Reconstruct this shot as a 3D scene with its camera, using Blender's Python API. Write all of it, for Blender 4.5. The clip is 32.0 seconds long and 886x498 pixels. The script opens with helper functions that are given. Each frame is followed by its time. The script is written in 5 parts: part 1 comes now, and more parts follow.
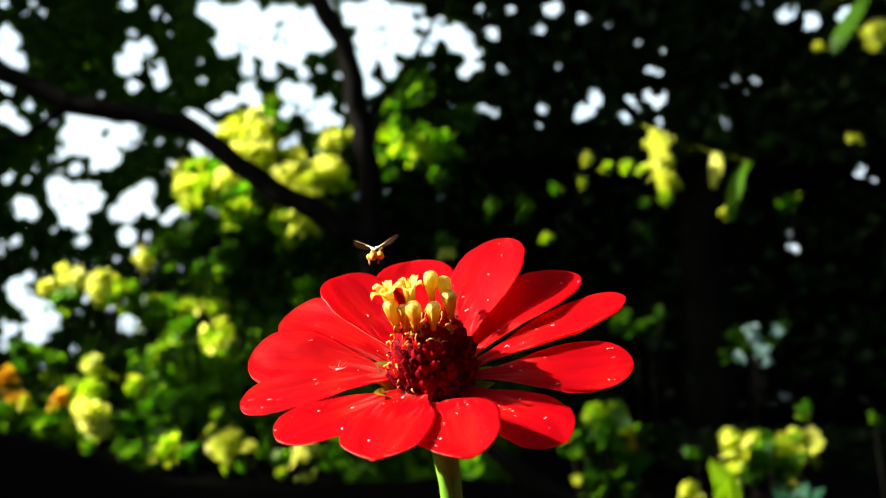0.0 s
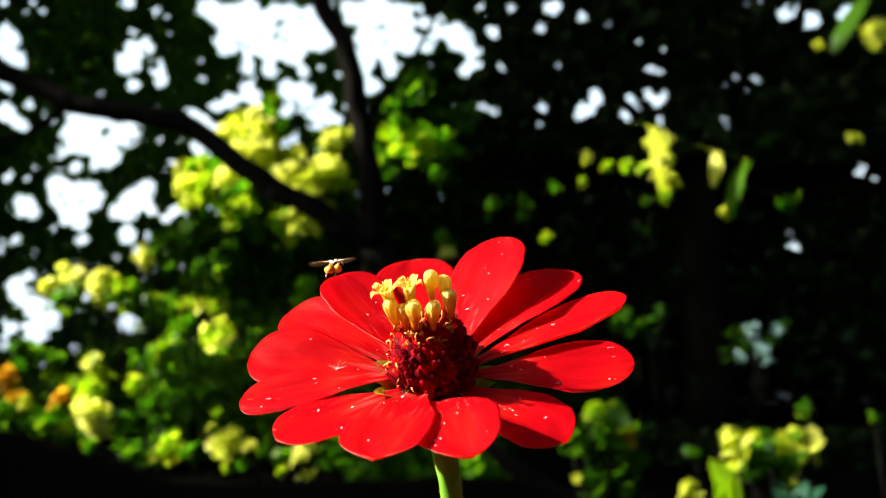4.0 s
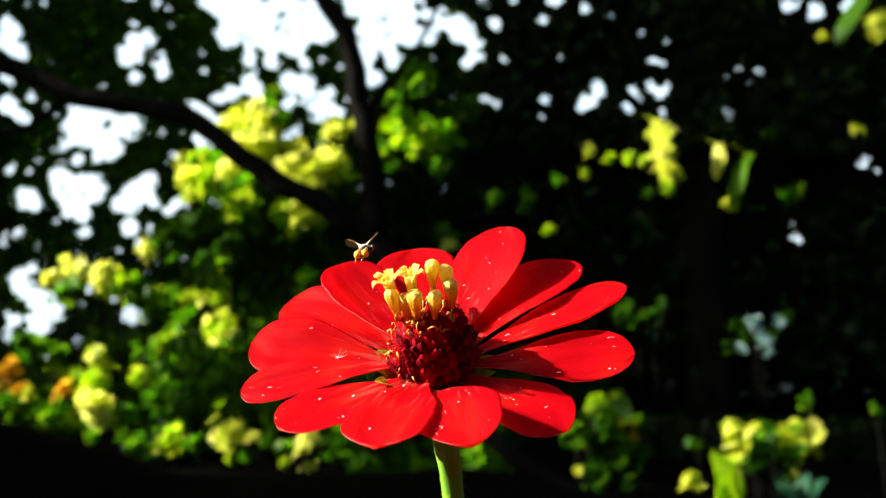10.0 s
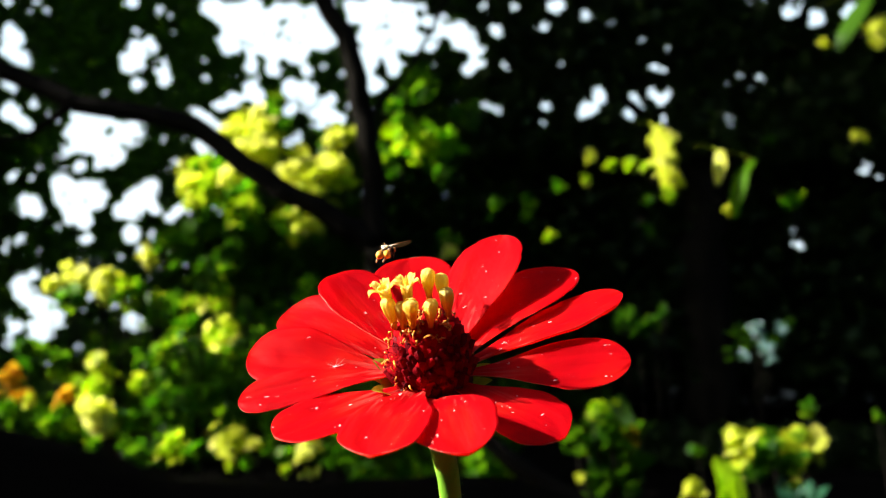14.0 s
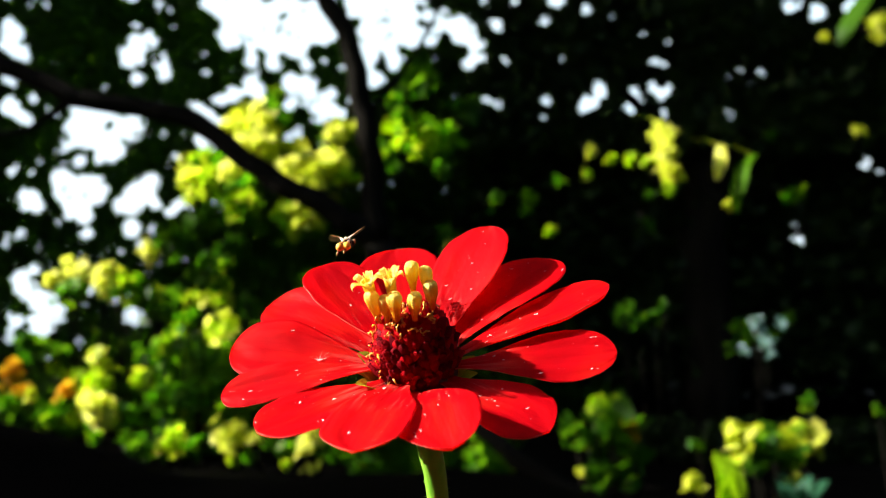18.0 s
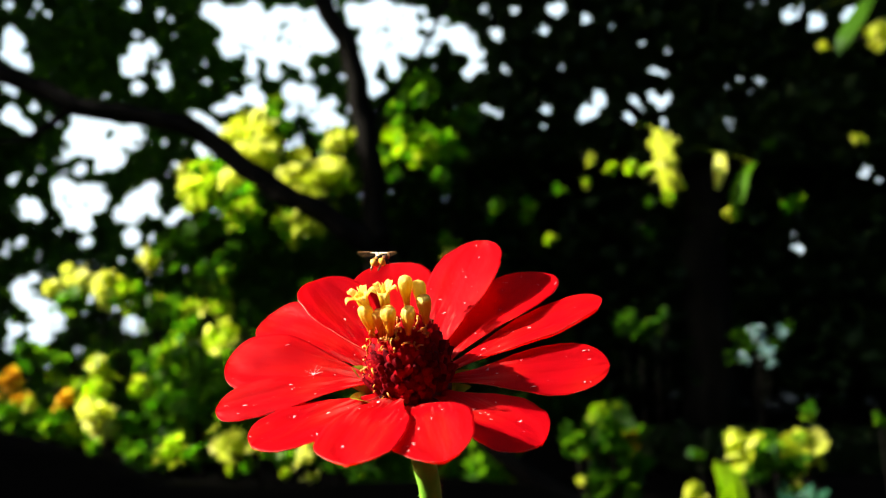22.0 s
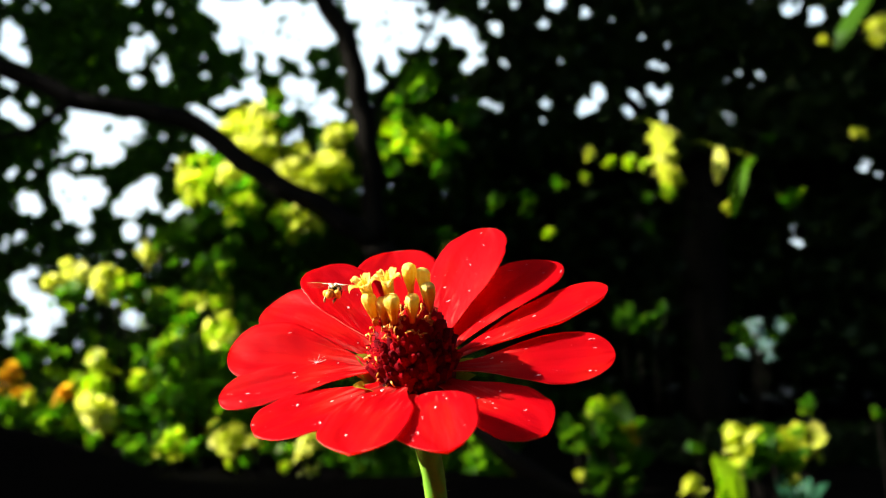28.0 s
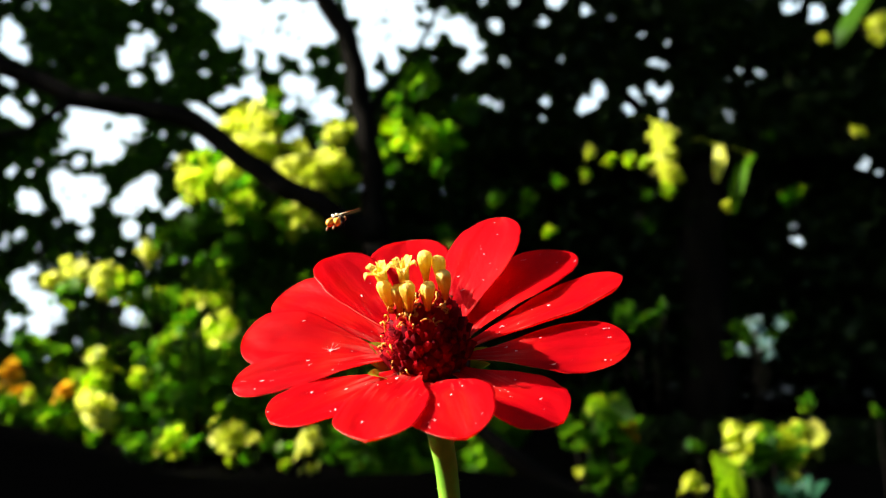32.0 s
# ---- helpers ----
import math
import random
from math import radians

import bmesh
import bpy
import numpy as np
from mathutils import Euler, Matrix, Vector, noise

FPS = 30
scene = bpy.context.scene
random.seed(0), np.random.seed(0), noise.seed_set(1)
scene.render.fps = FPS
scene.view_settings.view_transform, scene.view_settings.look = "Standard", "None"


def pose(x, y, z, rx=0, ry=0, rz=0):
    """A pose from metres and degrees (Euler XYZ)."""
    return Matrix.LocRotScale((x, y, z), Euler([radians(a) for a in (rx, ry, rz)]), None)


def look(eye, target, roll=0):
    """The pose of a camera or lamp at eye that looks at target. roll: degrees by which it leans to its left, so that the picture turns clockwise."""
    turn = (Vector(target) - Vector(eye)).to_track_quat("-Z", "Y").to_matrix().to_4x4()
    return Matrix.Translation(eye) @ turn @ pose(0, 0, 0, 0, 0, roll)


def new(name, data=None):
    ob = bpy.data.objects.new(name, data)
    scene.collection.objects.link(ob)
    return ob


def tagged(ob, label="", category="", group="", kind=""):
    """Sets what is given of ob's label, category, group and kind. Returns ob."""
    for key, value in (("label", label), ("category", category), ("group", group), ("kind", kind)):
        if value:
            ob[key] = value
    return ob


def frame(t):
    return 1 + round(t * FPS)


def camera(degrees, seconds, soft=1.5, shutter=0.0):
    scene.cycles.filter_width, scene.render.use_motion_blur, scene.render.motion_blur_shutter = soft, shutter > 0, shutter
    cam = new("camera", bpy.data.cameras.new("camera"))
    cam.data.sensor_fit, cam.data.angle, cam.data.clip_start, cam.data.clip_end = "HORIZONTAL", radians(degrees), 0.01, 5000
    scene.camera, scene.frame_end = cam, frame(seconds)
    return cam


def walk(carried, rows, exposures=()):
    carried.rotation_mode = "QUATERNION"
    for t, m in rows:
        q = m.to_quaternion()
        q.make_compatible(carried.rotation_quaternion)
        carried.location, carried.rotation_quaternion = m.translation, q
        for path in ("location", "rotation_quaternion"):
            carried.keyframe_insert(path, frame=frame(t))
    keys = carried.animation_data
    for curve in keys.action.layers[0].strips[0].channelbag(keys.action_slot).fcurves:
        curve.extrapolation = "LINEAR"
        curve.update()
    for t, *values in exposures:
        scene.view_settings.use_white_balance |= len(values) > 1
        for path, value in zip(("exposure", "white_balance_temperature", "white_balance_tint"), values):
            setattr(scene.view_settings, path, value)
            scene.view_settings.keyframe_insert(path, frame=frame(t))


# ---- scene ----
# ---------------------------------------------------------------- camera and its walk
cam = camera(60, 32.0, soft=1.1)
# a phone lens close to its subject: everything behind the flower melts away
cam.data.dof.use_dof = True
cam.data.dof.focus_distance = 0.119
cam.data.dof.aperture_fstop = 21.5
CAMERA_PATH = [
    (0, pose(0, 0, 0.45, 98.516, 0, -0.278)), (0.5, pose(0, 0, 0.45, 98.536, 0, -0.275)), (1, pose(0, 0, 0.45, 98.576, 0, -0.275)),
    (1.5, pose(0, 0, 0.45, 98.579, 0, -0.275)), (2, pose(0, 0, 0.45, 98.579, 0, -0.272)), (2.5, pose(0, 0, 0.45, 98.536, 0, -0.269)),
    (3, pose(0, 0, 0.45, 98.533, 0, -0.275)), (3.5, pose(0, 0, 0.45, 98.402, 0, -0.258)), (5.5, pose(0, 0, 0.45, 98.564, 0, -0.313)),
    (6, pose(0, 0, 0.45, 98.388, 0, -0.139)), (6.5, pose(0, 0, 0.45, 98.455, 0, -0.243)), (7, pose(0, 0, 0.45, 98.579, 0, -0.240)),
    (7.5, pose(0, 0, 0.45, 98.310, 0, -0.127)), (8, pose(0, 0, 0.45, 98.327, 0, -0.136)), (8.5, pose(0, 0, 0.45, 98.205, 0, -0.058)),
    (9, pose(0, 0, 0.45, 98.000, 0, 0.000)), (9.5, pose(0, 0, 0.45, 97.867, 0, -0.006)), (10, pose(0, 0, 0.45, 97.855, 0, -0.110)),
    (10.5, pose(0, 0, 0.45, 97.864, 0, -0.188)), (11, pose(0, 0, 0.45, 98.003, 0, -0.246)), (11.5, pose(0, 0, 0.45, 98.136, 0, -0.252)),
    (12, pose(0, 0, 0.45, 98.249, 0, -0.249)), (12.5, pose(0, 0, 0.45, 98.313, 0, -0.194)), (13, pose(0, 0, 0.45, 98.319, 0, -0.078)),
    (13.5, pose(0, 0, 0.45, 98.272, 0, 0.003)), (14, pose(0, 0, 0.45, 98.339, 0, -0.009)), (14.5, pose(0, 0, 0.45, 98.533, 0, -0.006)),
    (16.5, pose(0, 0, 0.45, 98.138, 0, 0.055)), (17, pose(0, 0, 0.45, 98.070, 0, 0.014)), (17.5, pose(0, 0, 0.45, 97.997, 0, 0.014)),
    (18, pose(0, 0, 0.45, 97.942, 0, 0.012)), (18.5, pose(0, 0, 0.45, 97.985, 0, 0.003)), (19, pose(0, 0, 0.45, 98.058, 0, -0.070)),
    (19.5, pose(0, 0, 0.45, 98.203, 0, -0.125)), (20, pose(0, 0, 0.45, 98.316, 0, -0.136)), (20.5, pose(0, 0, 0.45, 98.371, 0, -0.128)),
    (21, pose(0, 0, 0.45, 98.338, 0, -0.006)), (21.5, pose(0, 0, 0.45, 98.269, 0, 0.061)), (22, pose(0, 0, 0.45, 98.571, 0, 0.012)),
    (22.5, pose(0, 0, 0.45, 98.188, 0, 0.012)), (23, pose(0, 0, 0.45, 98.194, 0, 0.081)), (23.5, pose(0, 0, 0.45, 98.512, 0, 0.058)),
    (24, pose(0, 0, 0.45, 98.376, 0, 0.049)), (24.5, pose(0, 0, 0.45, 98.313, 0, 0.052)), (25, pose(0, 0, 0.45, 98.321, 0, 0.000)),
    (25.5, pose(0, 0, 0.45, 98.261, 0, 0.058)), (27.5, pose(0, 0, 0.45, 98.052, 0, -0.049)), (28, pose(0, 0, 0.45, 98.144, 0, -0.052)),
    (28.5, pose(0, 0, 0.45, 98.206, 0, 0.000)), (29, pose(0, 0, 0.45, 98.209, 0, 0.058)), (29.5, pose(0, 0, 0.45, 98.180, 0, 0.136)),
    (30, pose(0, 0, 0.45, 98.116, 0, 0.194)), (30.5, pose(0, 0, 0.45, 98.133, 0, 0.113)), (31, pose(0, 0, 0.45, 98.304, 0, 0.116)),
    (31.5, pose(0, 0, 0.45, 97.950, 0, 0.200)), (32, pose(0, 0, 0.45, 97.985, 0, -0.055)),
]
walk(cam, CAMERA_PATH)

# ---------------------------------------------------------------- world, sun, exposure
SUN = Vector((-0.855, -0.115, 0.50)).normalized()
world = bpy.data.worlds.new("sky")
scene.world = world
world.use_nodes = True
wn = world.node_tree.nodes
sky = wn.new("ShaderNodeTexSky")
sky.sky_type = 'NISHITA'
sky.sun_disc = False
sky.sun_elevation = math.asin(SUN.z)
sky.sun_rotation = math.atan2(SUN.x, SUN.y)
sky.dust_density = 3.0
wn["Background"].inputs["Strength"].default_value = 0.135
world.node_tree.links.new(sky.outputs[0], wn["Background"].inputs["Color"])
sun = new("sun", bpy.data.lights.new("sun", 'SUN'))
sun.data.energy = 5.0
sun.data.angle = radians(0.6)
sun.data.color = (1.0, 0.95, 0.86)
sun.matrix_world = look(SUN * 30, (0, 0, 0))
scene.view_settings.exposure = 1.75


# ---------------------------------------------------------------- materials
def material(name):
    m = bpy.data.materials.new(name)
    m.use_nodes = True
    return m, m.node_tree, m.node_tree.nodes["Principled BSDF"]


def ramp(tree, source, stops):
    r = tree.nodes.new("ShaderNodeValToRGB")
    r.color_ramp.elements[0].position, r.color_ramp.elements[0].color = stops[0][0], (*stops[0][1], 1)
    r.color_ramp.elements[1].position, r.color_ramp.elements[1].color = stops[-1][0], (*stops[-1][1], 1)
    for p, c in stops[1:-1]:
        e = r.color_ramp.elements.new(p)
        e.color = (*c, 1)
    tree.links.new(source, r.inputs[0])
    return r.outputs[0]


def noise_out(tree, scale, detail=4.0, stretch=(1, 1, 1), coord="Object"):
    tc = tree.nodes.new("ShaderNodeTexCoord")
    mp = tree.nodes.new("ShaderNodeMapping")
    mp.inputs["Scale"].default_value = stretch
    n = tree.nodes.new("ShaderNodeTexNoise")
    n.inputs["Scale"].default_value, n.inputs["Detail"].default_value = scale, detail
    tree.links.new(tc.outputs[coord], mp.inputs[0])
    tree.links.new(mp.outputs[0], n.inputs["Vector"])
    return n.outputs["Fac"]


def bump(tree, bsdf, height, strength, distance):
    b = tree.nodes.new("ShaderNodeBump")
    b.inputs["Strength"].default_value, b.inputs["Distance"].default_value = strength, distance
    tree.links.new(height, b.inputs["Height"])
    tree.links.new(b.outputs[0], bsdf.inputs["Normal"])


def thin(tree, bsdf, colour, amount):
    """Mixes in light that shines through a thin leaf or petal."""
    t = tree.nodes.new("ShaderNodeBsdfTranslucent")
    mix = tree.nodes.new("ShaderNodeMixShader")
    mix.inputs[0].default_value = amount
    if isinstance(colour, tuple):
        t.inputs[0].default_value = (*colour, 1)
    else:
        tree.links.new(colour, t.inputs[0])
    out = tree.nodes["Material Output"]
    tree.links.new(bsdf.outputs[0], mix.inputs[1])
    tree.links.new(t.outputs[0], mix.inputs[2])
    tree.links.new(mix.outputs[0], out.inputs[0])


def plain(name, stops, scale, rough=0.6, relief=0.3, distance=0.001, stretch=(1, 1, 1), through_colour=None, amount=0.3, detail=4.0):
    m, tree, b = material(name)
    n = noise_out(tree, scale, detail, stretch)
    tree.links.new(ramp(tree, n, stops), b.inputs["Base Color"])
    b.inputs["Roughness"].default_value = rough
    if relief:
        bump(tree, b, n, relief, distance)
    if through_colour:
        thin(tree, b, through_colour, amount)
    return m


def dull(m, level):
    m.node_tree.nodes["Principled BSDF"].inputs["Specular IOR Level"].default_value = level


def leaf_material(name, stops, through_stops, amount, rough=0.45):
    """Leaves that differ one from another in colour, dulled by fine mottling."""
    m, tree, b = material(name)
    geo = tree.nodes.new("ShaderNodeNewGeometry")
    rnd = geo.outputs["Random Per Island"]
    tree.links.new(ramp(tree, rnd, stops), b.inputs["Base Color"])
    b.inputs["Roughness"].default_value = rough
    bump(tree, b, noise_out(tree, 60), 0.3, 0.004)
    thin(tree, b, ramp(tree, rnd, through_stops), amount)
    return m


PETAL, pt, pb = material("petal_red")
pmix = pt.nodes.new("ShaderNodeMix")
pmix.inputs[0].default_value = 0.72
pt.links.new(noise_out(pt, 420, 5.0, (0.25, 1.8, 1)), pmix.inputs[2])
pt.links.new(noise_out(pt, 150, 8.0, (0.7, 1.1, 1)), pmix.inputs[3])
pt.links.new(ramp(pt, pmix.outputs[0], [(0.34, (0.44, 0.001, 0.007)), (0.5, (0.52, 0.002, 0.007)), (0.58, (0.58, 0.005, 0.007)), (0.68, (0.63, 0.012, 0.008))]), pb.inputs["Base Color"])
pcoord = pt.nodes.new("ShaderNodeTexCoord")
psep = pt.nodes.new("ShaderNodeSeparateXYZ")
pt.links.new(pcoord.outputs["Object"], psep.inputs[0])
claw = pt.nodes.new("ShaderNodeMapRange")      # 1 at the narrow base, 0 from the middle on
for i, value in enumerate((0.005, 0.017, 1.0, 0.0)):
    claw.inputs[1 + i].default_value = value
pt.links.new(psep.outputs["X"], claw.inputs[0])
vein = pt.nodes.new("ShaderNodeMapRange")
for i, value in enumerate((0.52, 0.68, 0.0, 0.55)):
    vein.inputs[1 + i].default_value = value
pt.links.new(noise_out(pt, 1500, 2.0, (0.07, 1, 0.3)), vein.inputs[0])
streak = pt.nodes.new("ShaderNodeMath")
streak.operation = 'MULTIPLY'
pt.links.new(claw.outputs[0], streak.inputs[0])
pt.links.new(vein.outputs[0], streak.inputs[1])
pale = pt.nodes.new("ShaderNodeMix")
pale.data_type = 'RGBA'
pale.inputs[7].default_value = (0.80, 0.26, 0.20, 1)
pt.links.new(streak.outputs[0], pale.inputs[0])
pt.links.new(pb.inputs["Base Color"].links[0].from_socket, pale.inputs[6])
pt.links.new(pale.outputs[2], pb.inputs["Base Color"])
pb.inputs["Roughness"].default_value = 0.5
bump(pt, pb, noise_out(pt, 1600, 8.0, (0.4, 1.4, 1)), 0.28, 0.0004)
thin(pt, pb, (1.0, 0.005, 0.010), 0.56)
PETAL.node_tree.nodes["Principled BSDF"].inputs["Specular IOR Level"].default_value = 0.06
PETAL_BACK = plain("petal_underside", [(0.3, (0.55, 0.06, 0.02)), (0.7, (0.68, 0.18, 0.05))], 300, 0.6, 0.3, 0.0003, (0.3, 1.5, 1), (0.92, 0.03, 0.015), 0.68)
# light caught along the petal edges is put into this broken pale pink
PETAL_RIM_LIGHT = plain("petal_rim_light", [(0.42, (0.60, 0.02, 0.015)), (0.56, (0.80, 0.24, 0.17)), (0.7, (0.86, 0.48, 0.38))], 420, 0.5, 0.3, 0.0002, (1, 1, 1), (0.92, 0.10, 0.06), 0.5)
CONE = plain("cone_maroon", [(0.3, (0.045, 0.001, 0.004)), (0.7, (0.16, 0.003, 0.010))], 500, 0.5, 0.5, 0.0004)
SCALE, st, sb = material("scale_maroon")
sinfo = st.nodes.new("ShaderNodeObjectInfo")
st.links.new(ramp(st, sinfo.outputs["Random"], [(0.0, (0.06, 0.001, 0.004)), (0.5, (0.16, 0.001, 0.004)), (1.0, (0.36, 0.002, 0.006))]), sb.inputs["Base Color"])
sb.inputs["Roughness"].default_value = 0.6
sb.inputs["Specular IOR Level"].default_value = 0.05
bump(st, sb, noise_out(st, 900), 0.5, 0.0003)
SCALE_YOUNG = plain("scale_red", [(0.3, (0.26, 0.001, 0.004)), (0.7, (0.50, 0.004, 0.008))], 700, 0.6, 0.4, 0.0003, (1, 1, 1), (0.6, 0.006, 0.006), 0.3)
dull(SCALE_YOUNG, 0.04)
FLORET, ft, fb = material("floret_yellow")
fcoord = ft.nodes.new("ShaderNodeTexCoord")
fsep = ft.nodes.new("ShaderNodeSeparateXYZ")
fadd = ft.nodes.new("ShaderNodeMath")
fadd.operation = 'MULTIPLY_ADD'
fadd.inputs[1].default_value = 130
ft.links.new(fcoord.outputs["Object"], fsep.inputs[0])
ft.links.new(fsep.outputs["Z"], fadd.inputs[0])
fgrain = noise_out(ft, 1700, 5.0, (1, 1, 0.14))
fhalf = ft.nodes.new("ShaderNodeMath")
fhalf.operation = 'MULTIPLY_ADD'
fhalf.inputs[1].default_value, fhalf.inputs[2].default_value = 1.1, -0.38
ft.links.new(fgrain, fhalf.inputs[0])
ft.links.new(fhalf.outputs[0], fadd.inputs[2])
fcolour = ramp(ft, fadd.outputs[0], [(0.05, (0.36, 0.05, 0.006)), (0.34, (0.66, 0.22, 0.006)), (0.56, (0.86, 0.46, 0.014)), (0.8, (0.94, 0.66, 0.06)), (1.0, (0.98, 0.78, 0.18))])
ft.links.new(fcolour, fb.inputs["Base Color"])
fb.inputs["Roughness"].default_value = 0.5
fb.inputs["Specular IOR Level"].default_value = 0.2
bump(ft, fb, fgrain, 0.9, 0.0006)
thin(ft, fb, fcolour, 0.42)
ANTHER = plain("anther_gold", [(0.3, (0.50, 0.12, 0.008)), (0.7, (0.85, 0.36, 0.02))], 900, 0.5, 0.4, 0.0002)
POLLEN_SPECK = plain("pollen_white", [(0.3, (0.70, 0.20, 0.18)), (0.7, (0.88, 0.58, 0.54))], 2500, 0.5, 0.2, 0.0001)
STEM = plain("stem_green", [(0.3, (0.13, 0.36, 0.015)), (0.6, (0.22, 0.48, 0.03)), (0.8, (0.38, 0.60, 0.08))], 350, 0.55, 0.5, 0.0004, (1, 1, 0.15))
BRACT = plain("bract_green", [(0.3, (0.16, 0.24, 0.012)), (0.7, (0.46, 0.50, 0.03))], 300, 0.6, 0.4, 0.0004, (1, 1, 1), (0.55, 0.60, 0.03), 0.4)
dull(BRACT, 0.1)
# shade is put into this near-black colour, much darker than real wood
SHADED_BARK = plain("bark", [(0.3, (0.004, 0.0035, 0.003)), (0.6, (0.009, 0.008, 0.006)), (0.85, (0.022, 0.019, 0.015))], 9, 0.9, 1.0, 0.03, (1, 1, 0.25), detail=8)
# tree shade is put into this colour, far below that of real soil
SHADED_SOIL = plain("soil", [(0.3, (0.001, 0.0009, 0.0007)), (0.6, (0.002, 0.0016, 0.0012)), (0.85, (0.006, 0.005, 0.0035))], 3.0, 0.95, 1.0, 0.05, detail=10)
dull(SHADED_BARK, 0.03)
dull(SHADED_SOIL, 0.02)
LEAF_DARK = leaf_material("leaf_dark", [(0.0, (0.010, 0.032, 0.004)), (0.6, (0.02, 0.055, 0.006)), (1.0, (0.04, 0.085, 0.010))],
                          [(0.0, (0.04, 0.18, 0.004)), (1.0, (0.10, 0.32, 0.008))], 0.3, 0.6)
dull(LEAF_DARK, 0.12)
LEAF_MID = leaf_material("leaf_mid", [(0.0, (0.03, 0.11, 0.003)), (0.7, (0.09, 0.22, 0.005)), (1.0, (0.20, 0.31, 0.01))],
                         [(0.0, (0.08, 0.36, 0.003)), (0.6, (0.20, 0.54, 0.005)), (1.0, (0.44, 0.72, 0.01))], 0.52)
# deep shade is put into this near-black copy of LEAF_DARK
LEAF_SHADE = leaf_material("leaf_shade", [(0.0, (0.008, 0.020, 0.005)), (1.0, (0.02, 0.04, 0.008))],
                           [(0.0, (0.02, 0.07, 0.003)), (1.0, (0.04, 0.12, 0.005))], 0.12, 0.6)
LEAF_FRESH = leaf_material("leaf_fresh", [(0.0, (0.10, 0.24, 0.004)), (1.0, (0.22, 0.34, 0.006))],
                           [(0.0, (0.28, 0.60, 0.004)), (1.0, (0.50, 0.75, 0.01))], 0.45)
# shade is put into this dimmer copy of LEAF_MID
LEAF_DIM = leaf_material("leaf_dim", [(0.0, (0.012, 0.055, 0.003)), (1.0, (0.06, 0.15, 0.006))],
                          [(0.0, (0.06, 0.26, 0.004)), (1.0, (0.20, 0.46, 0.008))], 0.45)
# sunlight is put into the next three raised colours: lime, pale, cream
LEAF_LIT_LIME = leaf_material("leaf_lit_lime", [(0.0, (0.16, 0.33, 0.003)), (0.8, (0.36, 0.48, 0.006)), (1.0, (0.54, 0.56, 0.04))],
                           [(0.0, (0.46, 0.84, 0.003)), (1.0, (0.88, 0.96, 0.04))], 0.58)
LEAF_LIT_PALE = leaf_material("leaf_lit_pale", [(0.0, (0.36, 0.42, 0.012)), (0.7, (0.54, 0.57, 0.03)), (1.0, (0.68, 0.68, 0.12))],
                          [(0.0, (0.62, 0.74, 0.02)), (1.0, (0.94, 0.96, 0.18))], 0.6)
LEAF_LIT_CREAM = leaf_material("leaf_lit_cream", [(0.0, (0.56, 0.58, 0.05)), (1.0, (0.76, 0.75, 0.17))],
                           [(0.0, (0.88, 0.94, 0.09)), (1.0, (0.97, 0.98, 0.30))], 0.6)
LEAF_YELLOW = leaf_material("leaf_yellow", [(0.0, (0.60, 0.30, 0.008)), (1.0, (0.72, 0.46, 0.02))],
                            [(0.0, (0.90, 0.46, 0.008)), (1.0, (0.92, 0.62, 0.03))], 0.45)
LEAF_TEAL = leaf_material("leaf_teal", [(0.0, (0.010, 0.042, 0.020)), (1.0, (0.02, 0.08, 0.04))],
                          [(0.0, (0.02, 0.10, 0.035)), (1.0, (0.03, 0.13, 0.06))], 0.3, 0.5)
# pale blue sky reflections are put into the leaf colour itself
LEAF_SKY_GLINT = leaf_material("leaf_sky_glint", [(0.0, (0.05, 0.16, 0.09)), (0.45, (0.22, 0.38, 0.38)), (1.0, (0.55, 0.72, 0.80))],
                            [(0.0, (0.1, 0.3, 0.1)), (1.0, (0.55, 0.66, 0.6))], 0.35, 0.3)
for leaf in (LEAF_MID, LEAF_DIM, LEAF_SHADE, LEAF_FRESH, LEAF_LIT_LIME, LEAF_LIT_PALE, LEAF_LIT_CREAM, LEAF_YELLOW):
    dull(leaf, 0.12)
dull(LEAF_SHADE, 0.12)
BEE_BLACK = plain("bee_black", [(0.3, (0.004, 0.003, 0.0025)), (0.7, (0.016, 0.011, 0.008))], 2500, 0.35, 0.5, 0.0001)
BEE_PALE = plain("bee_pale_hair", [(0.3, (0.72, 0.60, 0.40)), (0.7, (0.92, 0.86, 0.72))], 3000, 0.7, 0.6, 0.0001)
BEE_AMBER = plain("bee_amber", [(0.3, (0.16, 0.07, 0.015)), (0.7, (0.46, 0.22, 0.06))], 2000, 0.4, 0.3, 0.0001)
BEE_ORANGE = plain("bee_abdomen", [(0.3, (0.55, 0.17, 0.008)), (0.7, (0.88, 0.38, 0.03))], 2200, 0.45, 0.3, 0.0001)
BEE_POLLEN = plain("bee_pollen", [(0.3, (0.90, 0.34, 0.01)), (0.7, (1.0, 0.50, 0.04))], 3500, 0.7, 0.8, 0.0001)
WING, wt, wb = material("bee_wing")
wb.inputs["Base Color"].default_value = (0.09, 0.045, 0.018, 1)
wb.inputs["Roughness"].default_value = 0.6
wclear = wt.nodes.new("ShaderNodeBsdfTransparent")
wmix = wt.nodes.new("ShaderNodeMixShader")
wb.inputs["Specular IOR Level"].default_value = 0.02
wmix.inputs[0].default_value = 0.07
wt.links.new(wclear.outputs[0], wmix.inputs[1])
wt.links.new(wb.outputs[0], wmix.inputs[2])
wt.links.new(wmix.outputs[0], wt.nodes["Material Output"].inputs[0])

